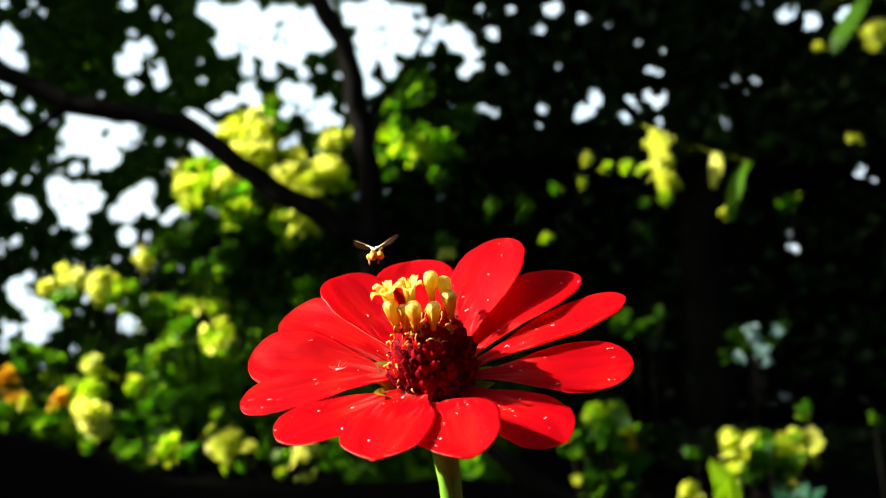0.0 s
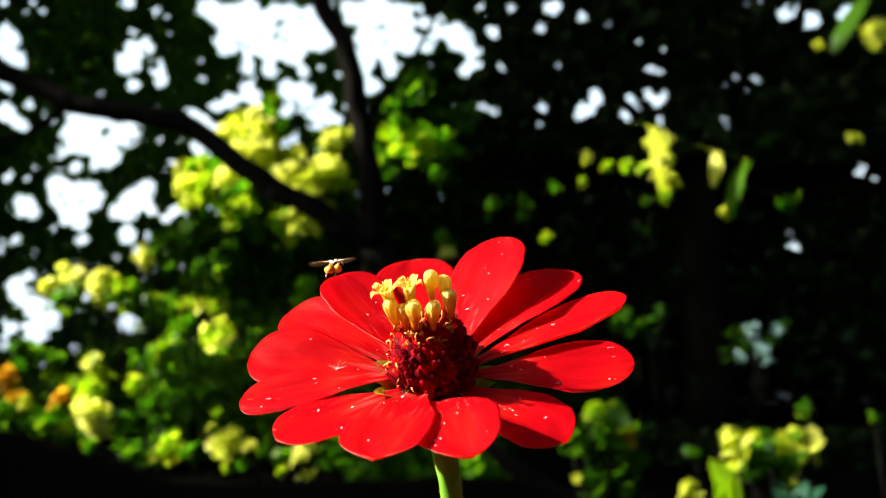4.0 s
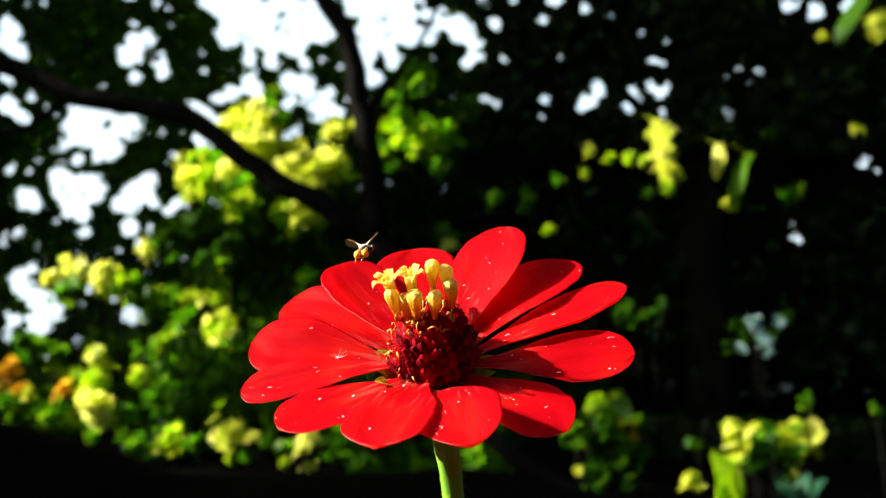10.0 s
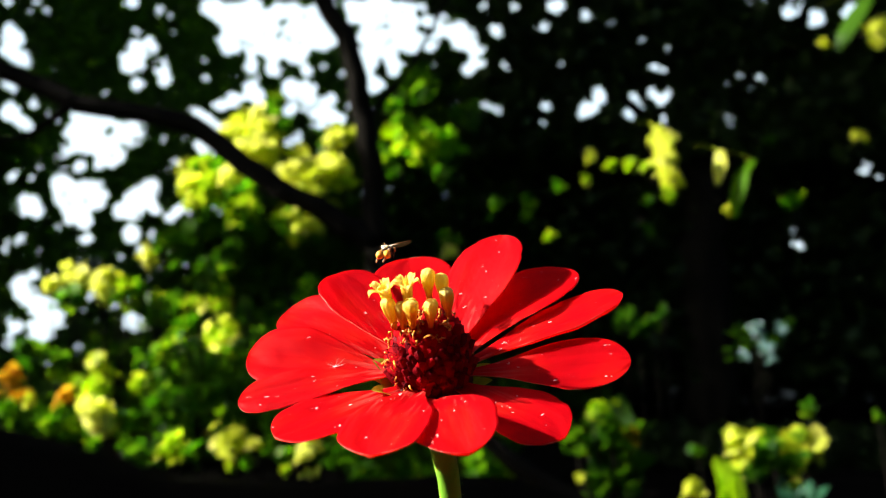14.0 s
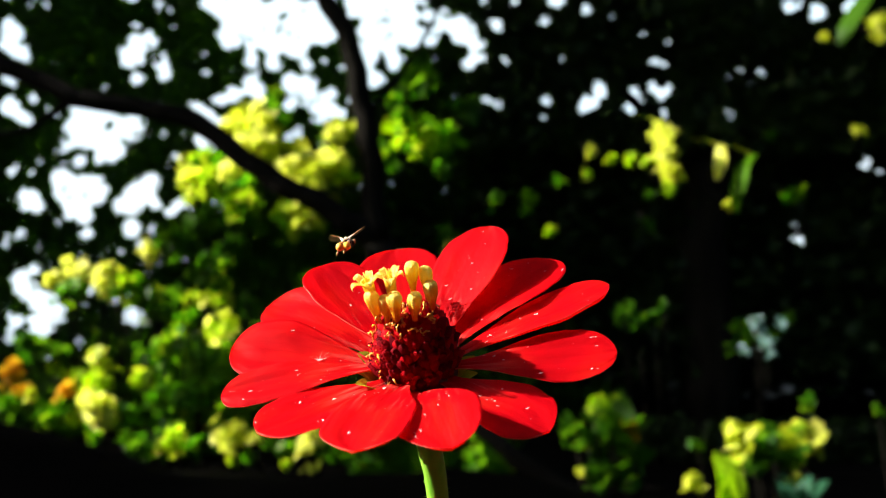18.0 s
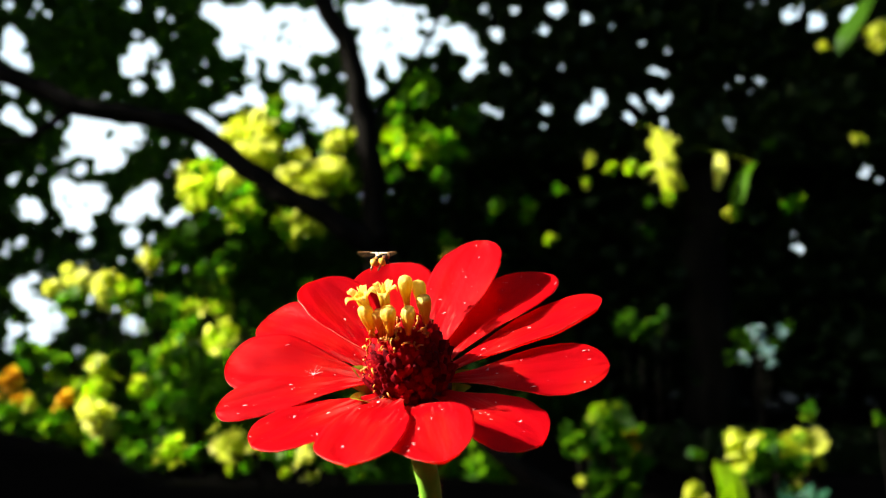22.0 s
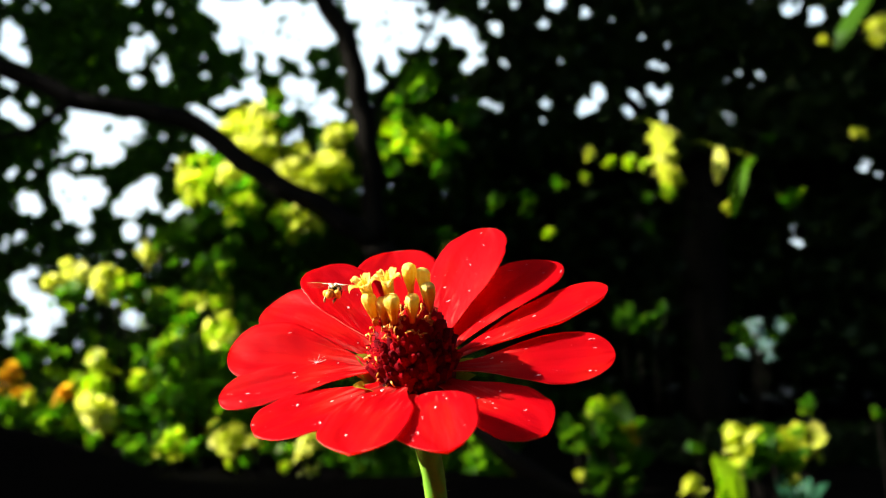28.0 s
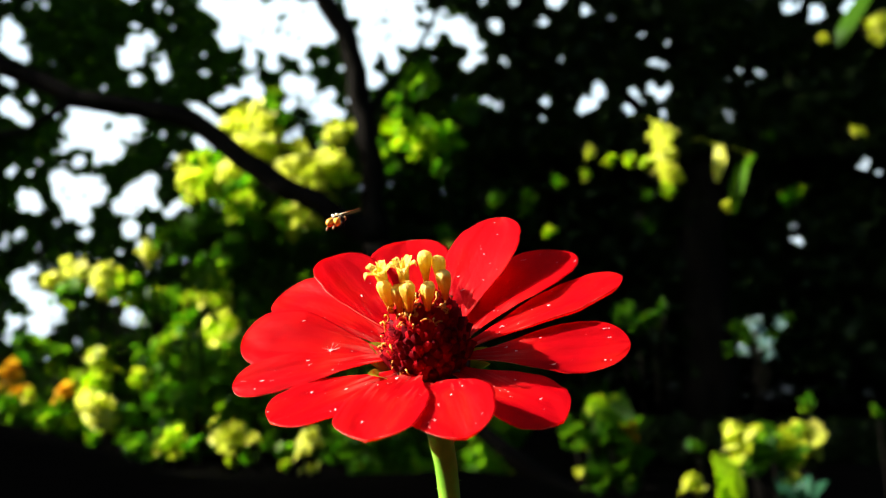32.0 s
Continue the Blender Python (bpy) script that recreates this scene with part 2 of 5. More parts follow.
dull(BEE_BLACK, 0.2)
dull(LEAF_TEAL, 0.15)
FLUFF, lt, lb = material("seed_fluff")
lb.inputs["Base Color"].default_value = (0.9, 0.62, 0.60, 1)
lb.inputs["Roughness"].default_value = 0.8
lclear = lt.nodes.new("ShaderNodeBsdfTransparent")
lmix = lt.nodes.new("ShaderNodeMixShader")
lmix.inputs[0].default_value = 0.4
lt.links.new(lclear.outputs[0], lmix.inputs[1])
lt.links.new(lb.outputs[0], lmix.inputs[2])
lt.links.new(lmix.outputs[0], lt.nodes["Material Output"].inputs[0])


# ---------------------------------------------------------------- mesh helpers
def mesh(name, verts, faces, mats, smooth=True, index=None):
    me = bpy.data.meshes.new(name)
    me.from_pydata([tuple(v) for v in verts], [], faces)
    for m in mats if isinstance(mats, (list, tuple)) else [mats]:
        me.materials.append(m)
    if index is not None:
        me.polygons.foreach_set("material_index", index)
    me.polygons.foreach_set("use_smooth", [smooth] * len(me.polygons))
    me.update()
    return me


def part(name, me, parent, label="", m=None):
    ob = new(name, me)
    ob.parent = parent
    if m is not None:
        ob.matrix_basis = m
    return tagged(ob, label) if label else ob


def tube(points, radii, sides=10, cap=True):
    """Vertices and faces of a tapered tube along points."""
    pts = [Vector(p) for p in points]
    verts, faces = [], []
    for i, p in enumerate(pts):
        d = (pts[min(i + 1, len(pts) - 1)] - pts[max(i - 1, 0)]).normalized()
        side = d.cross(Vector((0, 1, 0.1))).normalized()
        up = side.cross(d)
        for k in range(sides):
            a = 2 * math.pi * k / sides
            verts.append(p + (side * math.cos(a) + up * math.sin(a)) * radii[i])
    for i in range(len(pts) - 1):
        for k in range(sides):
            k2 = (k + 1) % sides
            faces.append((i * sides + k, i * sides + k2, (i + 1) * sides + k2, (i + 1) * sides + k))
    if cap:
        faces.append(tuple(range(sides - 1, -1, -1)))
        faces.append(tuple(range((len(pts) - 1) * sides, len(pts) * sides)))
    return verts, faces


def lathe(profile, sides=14):
    """Turns a profile of (radius, height) round the z axis."""
    verts = [(r * math.cos(2 * math.pi * k / sides), r * math.sin(2 * math.pi * k / sides), z) for r, z in profile for k in range(sides)]
    faces = [(i * sides + k, i * sides + (k + 1) % sides, (i + 1) * sides + (k + 1) % sides, (i + 1) * sides + k)
             for i in range(len(profile) - 1) for k in range(sides)]
    faces += [tuple(range(sides - 1, -1, -1)), tuple(range((len(profile) - 1) * sides, len(profile) * sides))]
    return verts, faces


def joined(pieces):
    verts, faces = [], []
    for v, f in pieces:
        n = len(verts)
        verts += [tuple(p) for p in v]
        faces += [tuple(i + n for i in q) for q in f]
    return verts, faces


def ball(centre, r, squash=(1, 1, 1), sides=10, rings=7, rough=0.0):
    prof = [(math.sin(math.pi * i / rings) * 1.0 + 1e-4, -math.cos(math.pi * i / rings)) for i in range(rings + 1)]
    v, f = lathe(prof, sides)
    out = []
    for p in v:
        w = 1 + rough * noise.noise(Vector(p) * 2.3 + Vector(centre) * 900)
        out.append((centre[0] + p[0] * r * squash[0] * w, centre[1] + p[1] * r * squash[1] * w, centre[2] + p[2] * r * squash[2] * w))
    return out, f


def leaf_cloud(name, places, length, mat, seed, width=0.5, droop=0.3):
    """One mesh of many small folded leaves, one at each place."""
    rng = np.random.RandomState(seed)
    n = len(places)
    shape = np.array([(0, 0, 0), (0.3, 0.5, 0.06), (0.3, -0.5, 0.06), (0.72, 0.36, 0.03), (0.72, -0.36, 0.03), (1.0, 0, -0.10), (0.5, 0, -0.03)])
    shape = shape * np.array([1, width, 1]) - np.array([0.5, 0, 0])
    az, tilt, roll = rng.uniform(0, 2 * np.pi, n), rng.normal(-droop, 0.45, n), rng.normal(0, 0.6, n)
    size = length * rng.uniform(0.65, 1.25, n)
    fwd = np.stack([np.cos(az) * np.cos(tilt), np.sin(az) * np.cos(tilt), np.sin(tilt)], 1)
    side = np.stack([-np.sin(az), np.cos(az), np.zeros(n)], 1)
    up = np.cross(fwd, side)
    c, s = np.cos(roll)[:, None], np.sin(roll)[:, None]
    side, up = side * c + up * s, up * c - side * s
    v = (places[:, None, :] + size[:, None, None] * (shape[None, :, 0:1] * fwd[:, None, :] + shape[None, :, 1:2] * side[:, None, :]
                                                     + shape[None, :, 2:3] * up[:, None, :])).reshape(-1, 3)
    quads = np.array([(0, 6, 1), (0, 2, 6), (1, 6, 3), (2, 4, 6), (3, 6, 5), (4, 5, 6)])
    f = (quads[None] + 7 * np.arange(n)[:, None, None]).reshape(-1, 3)
    me = bpy.data.meshes.new(name)
    me.vertices.add(len(v))
    me.vertices.foreach_set("co", v.ravel())
    me.loops.add(f.size)
    me.loops.foreach_set("vertex_index", f.ravel())
    me.polygons.add(len(f))
    me.polygons.foreach_set("loop_start", np.arange(0, f.size, 3))
    me.materials.append(mat)
    me.update(calc_edges=True)
    return me


EYE = Vector((0, 0, 0.45))


def without_gaps(p, gaps, at_y, ragged=0.35):
    """Leaves out the places that lie in the openings (x, z, radius, at the distance at_y) of a crown, with ragged rims."""
    k = at_y / p[:, 1]
    x, z = p[:, 0] * k, EYE.z + (p[:, 2] - EYE.z) * k
    keep = np.ones(len(p), bool)
    wob = np.sin(x * 9.1 + z * 4.3) * np.sin(z * 11.7 - x * 5.9) + 0.6 * np.sin(x * 23 + 1.3) * np.sin(z * 27 + 0.4)
    for gx, gz, r in gaps:
        keep &= np.hypot(x - gx, z - gz) > r * (1 + ragged * wob)
    # a few stray leaves hang into the openings
    stray = np.modf(np.abs(np.sin(p[:, 0] * 127.1 + p[:, 2] * 311.7) * 43758.5))[0] < 0.008
    return p[keep | stray]


def box_places(seed, n, lo, hi):
    rng = np.random.RandomState(seed)
    return rng.uniform(lo, hi, (n, 3))


def clump_places(seed, clumps, per_area):
    """Places in soft round clumps (x, y, z, radius)."""
    rng = np.random.RandomState(seed)
    out = []
    for x, y, z, r in clumps:
        n = max(14, int(per_area * r * r))
        d = rng.normal(0, 1, (n, 3))
        d /= np.linalg.norm(d, axis=1)[:, None]
        out.append(np.array((x, y, z)) + d * (r * rng.uniform(0.15, 1.0, (n, 1)) ** 0.5) * np.array((1, 0.7, 0.85)))
    p = np.concatenate(out)
    p[:, 2] = np.maximum(p[:, 2], 0.02)
    return p


def limb(name, points, r0, r1, parent, seed):
    """A crooked tapering limb through points."""
    rng = random.Random(seed)
    pts = [Vector(p) for p in points]
    fine = []
    for a, b in zip(pts[:-1], pts[1:]):
        fine += [a.lerp(b, i / 4) + Vector([rng.uniform(-0.3, 0.3) * r0 for _ in range(3)]) * (i > 0) for i in range(4)]
    fine.append(pts[-1])
    n = len(fine) - 1
    v, f = tube(fine, [r0 + (r1 - r0) * (i / n) for i in range(n + 1)], 12)
    return part(name, mesh(name, v, f, SHADED_BARK), parent)


# ---------------------------------------------------------------- ground
def bank(x, y):
    """The height of the ground: a low bank of soil rises before the bed of shrubs."""
    rise = np.interp(x, (-3.7, -2.2, -1.155, -0.86, -0.71, -0.515, 0.0, 0.2, 0.45, 0.8), (0.0, 0.40, 0.315, 0.215, 0.165, 0.145, 0.175, 0.15, 0.07, 0.0))
    lump = math.exp(-((y - 2.0) / 0.42) ** 2) * float(rise)
    near = max(0.0, 1 - math.hypot(x, y) / 12)
    return lump + near * 0.05 * (noise.noise(Vector((x * 0.9, y * 0.9, 3.1))) - 0.4) + near * 0.012 * noise.noise(Vector((x * 7, y * 7, 0.3)))


def build_ground():
    half = [0.07 * i for i in range(61)]
    while half[-1] < 1500:
        half.append(half[-1] + 0.07 * 1.19 ** (len(half) - 60))
    xs = [-v for v in reversed(half[1:])] + half
    verts = [(x, y + 1.0, bank(x, y + 1.0)) for y in xs for x in xs]
    w = len(xs)
    faces = [(j * w + i, j * w + i + 1, (j + 1) * w + i + 1, (j + 1) * w + i) for j in range(w - 1) for i in range(w - 1)]
    tagged(new("ground", mesh("ground", verts, faces, SHADED_SOIL)), "bare garden soil, deep tree shade put into its near-black colour", "ground", kind="structure")


build_ground()


def build_backdrop():
    """The bright hazy sky low over the garden, far behind everything."""
    m, tree, b = material("hazy_sky")
    e = tree.nodes.new("ShaderNodeEmission")
    n = noise_out(tree, 0.02, 3.0)
    tree.links.new(ramp(tree, n, [(0.3, (0.68, 0.87, 1.0)), (0.7, (0.80, 0.94, 1.0))]), e.inputs[0])
    e.inputs[1].default_value = 0.50
    tree.links.new(e.outputs[0], tree.nodes["Material Output"].inputs[0])
    n, r = 24, 140
    verts, faces = [], []
    for k in range(n + 1):
        a = radians(42 + 96 * k / n)
        for z in (-2, 85):
            verts.append((r * math.cos(a), r * math.sin(a), z))
    for k in range(n):
        faces.append((2 * k, 2 * k + 1, 2 * k + 3, 2 * k + 2))
    tagged(new("backdrop", mesh("backdrop", verts, faces, m)), "bright hazy white sky behind the garden", "sky", kind="structure")


build_backdrop()


# ---------------------------------------------------------------- the dark trees behind the flower
# openings in the crowns: x, z and radius at seven metres
GAPS_LEFT = [(-4.17, 3.57, 0.12), (-4.06, 3.51, 0.08), (-4.15, 3.40, 0.10), (-4.04, 3.31, 0.10), (-3.97, 3.26, 0.06), (-4.21, 3.90, 0.07), (-3.00, 3.89, 0.08), (-4.13, 3.10, 0.10), (-4.13, 2.80, 0.10), (-4.04, 2.75, 0.09), (-3.93, 2.67, 0.09), (-3.88, 2.61, 0.06), (-3.87, 2.86, 0.06), (-2.95, 3.31, 0.15), (-2.97, 3.43, 0.08), (-3.05, 3.33, 0.08), (-2.79, 3.42, 0.09), (-2.70, 3.24, 0.10), (-2.64, 3.10, 0.07), (-2.90, 3.06, 0.08), (-2.82, 3.49, 0.06)]
GAPS_BROAD = [(-3.40, 2.70, 0.18), (-3.26, 2.67, 0.17), (-3.38, 2.51, 0.15), (-3.20, 2.46, 0.15), (-3.44, 2.61, 0.16), (-2.92, 2.59, 0.14), (-3.03, 2.59, 0.13), (-2.85, 2.62, 0.06), (-3.09, 2.35, 0.12), (-3.24, 2.27, 0.08), (-3.40, 2.26, 0.08), (-3.14, 2.40, 0.10), (-3.51, 2.80, 0.06), (-2.29, 2.75, 0.08), (-2.22, 2.68, 0.08), (-2.34, 2.80, 0.06), (-2.14, 2.64, 0.05), (-2.26, 2.44, 0.10), (-2.32, 2.47, 0.06), (-2.19, 2.40, 0.06), (-2.51, 2.30, 0.06), (-2.11, 2.85, 0.08), (-2.17, 2.86, 0.05)]
GAPS_LOWER = [(-3.50, 1.98, 0.15), (-3.37, 1.93, 0.15), (-3.33, 1.77, 0.11), (-3.44, 1.83, 0.13), (-3.21, 1.93, 0.11), (-3.58, 2.10, 0.09), (-3.33, 2.06, 0.10), (-2.88, 1.85, 0.13), (-3.00, 1.83, 0.10), (-2.76, 2.03, 0.11), (-2.81, 1.93, 0.11), (-2.68, 1.85, 0.08), (-2.89, 1.96, 0.10), (-2.71, 2.06, 0.09), (-2.43, 1.80, 0.10), (-2.54, 1.77, 0.06), (-2.37, 1.81, 0.05), (-3.86, 1.90, 0.13), (-3.92, 1.89, 0.09), (-3.78, 1.85, 0.09), (-2.87, 1.62, 0.10), (-2.69, 1.61, 0.06), (-3.29, 1.56, 0.07), (-3.90, 1.57, 0.06)]
GAPS_BED = [(-3.65, 0.85, 0.19), (-3.76, 0.90, 0.14), (-3.56, 0.72, 0.13), (-3.82, 1.08, 0.12), (-3.88, 1.16, 0.09), (-3.76, 1.24, 0.07), (-3.90, 0.79, 0.10), (-3.94, 0.61, 0.09), (-3.72, 0.74, 0.13), (-3.61, 0.64, 0.08), (-2.81, 0.79, 0.10), (-2.87, 0.81, 0.06), (-3.28, 0.60, 0.08), (-3.53, 0.46, 0.07), (-3.59, 0.36, 0.07), (-2.78, 1.45, 0.06), (-2.70, 1.41, 0.06)]
GAPS_TOP = [(-2.07, 3.75, 0.18), (-1.86, 3.78, 0.18), (-2.22, 3.84, 0.12), (-2.00, 3.53, 0.18), (-1.82, 3.50, 0.16), (-1.62, 3.59, 0.21), (-1.42, 3.65, 0.24), (-1.24, 3.59, 0.19), (-1.12, 3.50, 0.13), (-1.44, 3.44, 0.18), (-1.65, 3.44, 0.13), (-1.27, 3.75, 0.13), (-1.60, 3.81, 0.12), (-1.84, 3.25, 0.09), (-1.81, 3.10, 0.09), (-1.82, 2.98, 0.09), (-1.08, 3.89, 0.07)]
GAPS_HAZE = [(-1.62, 3.21, 0.09), (-1.29, 3.19, 0.07), (-1.46, 3.04, 0.10), (-1.28, 3.01, 0.11), (-1.31, 2.89, 0.12), (-1.16, 2.73, 0.12), (-1.01, 2.72, 0.10), (-1.39, 2.86, 0.10), (-1.45, 2.79, 0.08), (-1.09, 2.89, 0.11), (-1.76, 2.95, 0.10), (-1.77, 2.76, 0.09), (-1.99, 2.90, 0.09), (-2.12, 2.85, 0.07), (-2.26, 2.73, 0.09), (-2.33, 2.78, 0.06), (-2.19, 2.69, 0.07), (-2.11, 2.63, 0.05), (-1.37, 2.54, 0.07), (-1.46, 2.48, 0.06), (-2.26, 2.45, 0.10), (-2.20, 2.42, 0.06), (-2.44, 1.80, 0.10), (-2.38, 1.76, 0.06)]
GAPS_STEM = [(-0.83, 3.78, 0.15), (-0.59, 3.78, 0.24), (-0.35, 3.75, 0.21), (-0.71, 3.59, 0.13), (-0.47, 3.56, 0.18), (-0.29, 3.50, 0.16), (-0.14, 3.50, 0.13), (-0.06, 3.66, 0.12), (0.00, 3.75, 0.07), (-0.59, 3.44, 0.13), (-0.53, 3.35, 0.12), (-0.70, 3.31, 0.13), (-0.73, 3.16, 0.10), (-0.67, 3.05, 0.10), (-0.61, 3.04, 0.07), (-0.47, 3.22, 0.10), (-0.82, 3.38, 0.06), (-0.41, 3.25, 0.07), (0.09, 3.53, 0.07)]
GAPS_MIDDLE = [(0.20, 3.54, 0.16), (0.30, 3.41, 0.11), (0.24, 3.21, 0.09), (0.38, 3.27, 0.06), (0.40, 3.83, 0.08), (0.51, 3.60, 0.08), (0.59, 3.24, 0.06), (0.70, 3.82, 0.08), (0.79, 3.74, 0.06), (0.96, 3.64, 0.07), (1.10, 3.85, 0.09), (1.37, 3.76, 0.08), (1.64, 3.68, 0.06), (1.97, 3.63, 0.06), (1.93, 3.51, 0.06), (0.39, 2.84, 0.07), (0.51, 2.80, 0.06)]
GAPS_DENSE = [(0.98, 2.85, 0.06), (1.13, 2.94, 0.06), (1.34, 2.83, 0.11), (1.49, 2.91, 0.12), (1.45, 2.79, 0.07), (1.79, 2.81, 0.12), (1.81, 2.94, 0.06), (2.01, 2.98, 0.08), (2.14, 2.98, 0.07), (2.07, 2.89, 0.07), (2.10, 2.71, 0.08), (2.02, 2.48, 0.09), (2.11, 2.48, 0.09), (2.09, 2.34, 0.08), (2.12, 2.41, 0.09), (2.09, 2.24, 0.08), (2.72, 2.69, 0.08), (3.02, 3.12, 0.06), (3.33, 3.78, 0.09), (3.41, 3.82, 0.10), (3.29, 3.66, 0.06), (3.63, 3.71, 0.11), (3.55, 3.66, 0.07), (3.93, 3.79, 0.12), (3.96, 2.25, 0.11), (4.11, 2.14, 0.06), (2.58, 2.32, 0.07), (3.26, 1.65, 0.06), (3.29, 1.52, 0.07), (2.90, 1.67, 0.06), (4.19, 3.30, 0.06)]
GAPS_LOWER += GAPS_BED
GAPS = GAPS_LEFT + GAPS_BROAD + GAPS_LOWER + GAPS_TOP + GAPS_HAZE + GAPS_STEM + GAPS_MIDDLE + GAPS_DENSE


def pinholes(seed, n):
    """Specks of sky between the leaves, thick on the open side and rare in the dense crown."""
    rng = random.Random(seed)
    out = []
    for _ in range(n):
        x = -4.0 + 7.6 * rng.random() ** 2.3
        z = rng.uniform(1.75, 4.2) if x > -2.3 else rng.uniform(0.7, 4.2)
        for _ in range(rng.randint(1, 5)):
            out.append((x + rng.gauss(0, 0.13), z + rng.gauss(0, 0.09), rng.uniform(0.03, 0.055)))
    return out


PINHOLES_OPEN = [(-2.62, 3.75), (-2.59, 3.58), (-2.29, 3.30), (-2.25, 3.12), (-3.21, 2.98), (-2.97, 2.86), (-3.65, 2.71), (-2.63, 2.52), (-2.52, 2.30), (-4.07, 3.00), (-3.90, 2.86), (-3.64, 2.35), (-3.56, 2.35), (-3.84, 2.14), (-4.04, 2.15), (-3.98, 2.19), (-3.57, 1.69), (-3.90, 1.57), (-3.53, 2.83), (-3.20, 2.09), (-2.44, 2.51), (-0.96, 3.17), (-1.13, 3.24), (-0.90, 2.85), (-0.09, 3.27), (-0.46, 3.03), (-0.67, 2.84), (-0.30, 2.21), (-0.48, 2.03), (0.03, 1.99), (0.08, 1.73), (-2.05, 1.56), (-2.37, 1.30), (-2.96, 1.40), (-3.79, 2.25)]
PINHOLES_DENSE = [(0.70, 3.86), (0.79, 3.75), (0.96, 3.64), (1.36, 3.78), (1.63, 3.69), (1.98, 3.64), (1.92, 3.52), (0.59, 3.25), (0.72, 3.49), (1.14, 3.27), (1.12, 3.43), (0.98, 2.85), (1.12, 2.94), (0.95, 2.67), (0.50, 3.60), (0.38, 3.27), (0.52, 2.80), (0.38, 2.84), (1.52, 2.45), (3.04, 3.15), (2.70, 3.05), (2.72, 2.70), (4.04, 2.07), (2.87, 2.48), (2.89, 1.69), (3.27, 1.66), (3.29, 1.52), (0.04, 1.35), (2.11, 2.72), (1.02, 3.83)]
GAPS += [(x, z, 0.043) for x, z in PINHOLES_OPEN + PINHOLES_DENSE]
GAPS += pinholes(6, 16)


# sprays of leaves, most of them where the sun breaks through: x, y, z, radius
SPRAYS = []
LIT = []


def spray_group(mat, label, places):
    SPRAYS.append((mat, label, places))
    # what stands in the sun has a shaft of light through the crowns; the deep green ones stand in shade
    if mat is not LEAF_DIM:
        LIT.extend((Vector(c[:3]), c[3]) for c in places)


spray_group(LEAF_LIT_PALE, "sunlit spray of pale lime leaves on a twig, sun glow put into their colour", [
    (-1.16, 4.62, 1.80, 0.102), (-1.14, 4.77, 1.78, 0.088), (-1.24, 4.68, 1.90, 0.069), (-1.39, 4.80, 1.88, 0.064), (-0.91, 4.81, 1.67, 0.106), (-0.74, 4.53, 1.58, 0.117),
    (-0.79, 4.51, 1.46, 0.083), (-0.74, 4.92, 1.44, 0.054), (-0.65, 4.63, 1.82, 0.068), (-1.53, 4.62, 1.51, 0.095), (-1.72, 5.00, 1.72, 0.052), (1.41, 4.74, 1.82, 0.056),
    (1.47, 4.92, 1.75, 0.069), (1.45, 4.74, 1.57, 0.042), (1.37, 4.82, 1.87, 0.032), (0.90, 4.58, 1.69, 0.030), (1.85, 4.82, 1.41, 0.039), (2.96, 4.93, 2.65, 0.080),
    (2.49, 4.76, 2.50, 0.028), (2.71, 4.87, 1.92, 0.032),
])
spray_group(LEAF_LIT_LIME, "sunlit spray of lime-green leaves on a twig, sun glow put into their colour", [
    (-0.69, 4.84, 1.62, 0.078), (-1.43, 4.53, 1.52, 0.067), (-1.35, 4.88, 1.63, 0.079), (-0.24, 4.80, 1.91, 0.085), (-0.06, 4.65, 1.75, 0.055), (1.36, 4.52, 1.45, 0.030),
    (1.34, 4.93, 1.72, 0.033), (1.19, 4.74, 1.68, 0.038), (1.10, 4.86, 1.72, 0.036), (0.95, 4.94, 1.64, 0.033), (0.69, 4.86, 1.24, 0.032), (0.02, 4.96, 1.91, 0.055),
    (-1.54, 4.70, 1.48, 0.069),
])
spray_group(LEAF_LIT_PALE, "sunlit spray of pale lime leaves on a twig, sun glow put into their colour", [
    (-0.81, 4.12, 1.24, 0.033), (-0.76, 4.16, 1.20, 0.040), (-0.79, 4.10, 1.17, 0.027), (-0.69, 4.18, 1.17, 0.028),
])
spray_group(LEAF_MID, "spray of mid-green leaves in dappled light", [
    (-0.76, 4.90, 1.86, 0.065), (-1.29, 4.72, 1.49, 0.087), (-1.57, 4.97, 1.74, 0.066), (-0.94, 4.94, 1.32, 0.109), (-0.90, 4.55, 1.30, 0.067), (-0.25, 4.57, 1.92, 0.061),
    (-0.31, 4.61, 2.04, 0.048), (-0.12, 4.98, 1.87, 0.088), (0.02, 4.72, 1.83, 0.069), (0.75, 4.81, 1.56, 0.035), (0.52, 4.65, 1.43, 0.045), (0.52, 4.75, 1.37, 0.032),
    (0.33, 4.69, 1.40, 0.041), (-1.09, 4.79, 2.10, 0.056), (2.24, 4.79, 1.46, 0.056), (-1.42, 4.95, 1.05, 0.051), (-1.54, 4.84, 1.05, 0.036),
    (-1.40, 4.96, 1.15, 0.033),
])
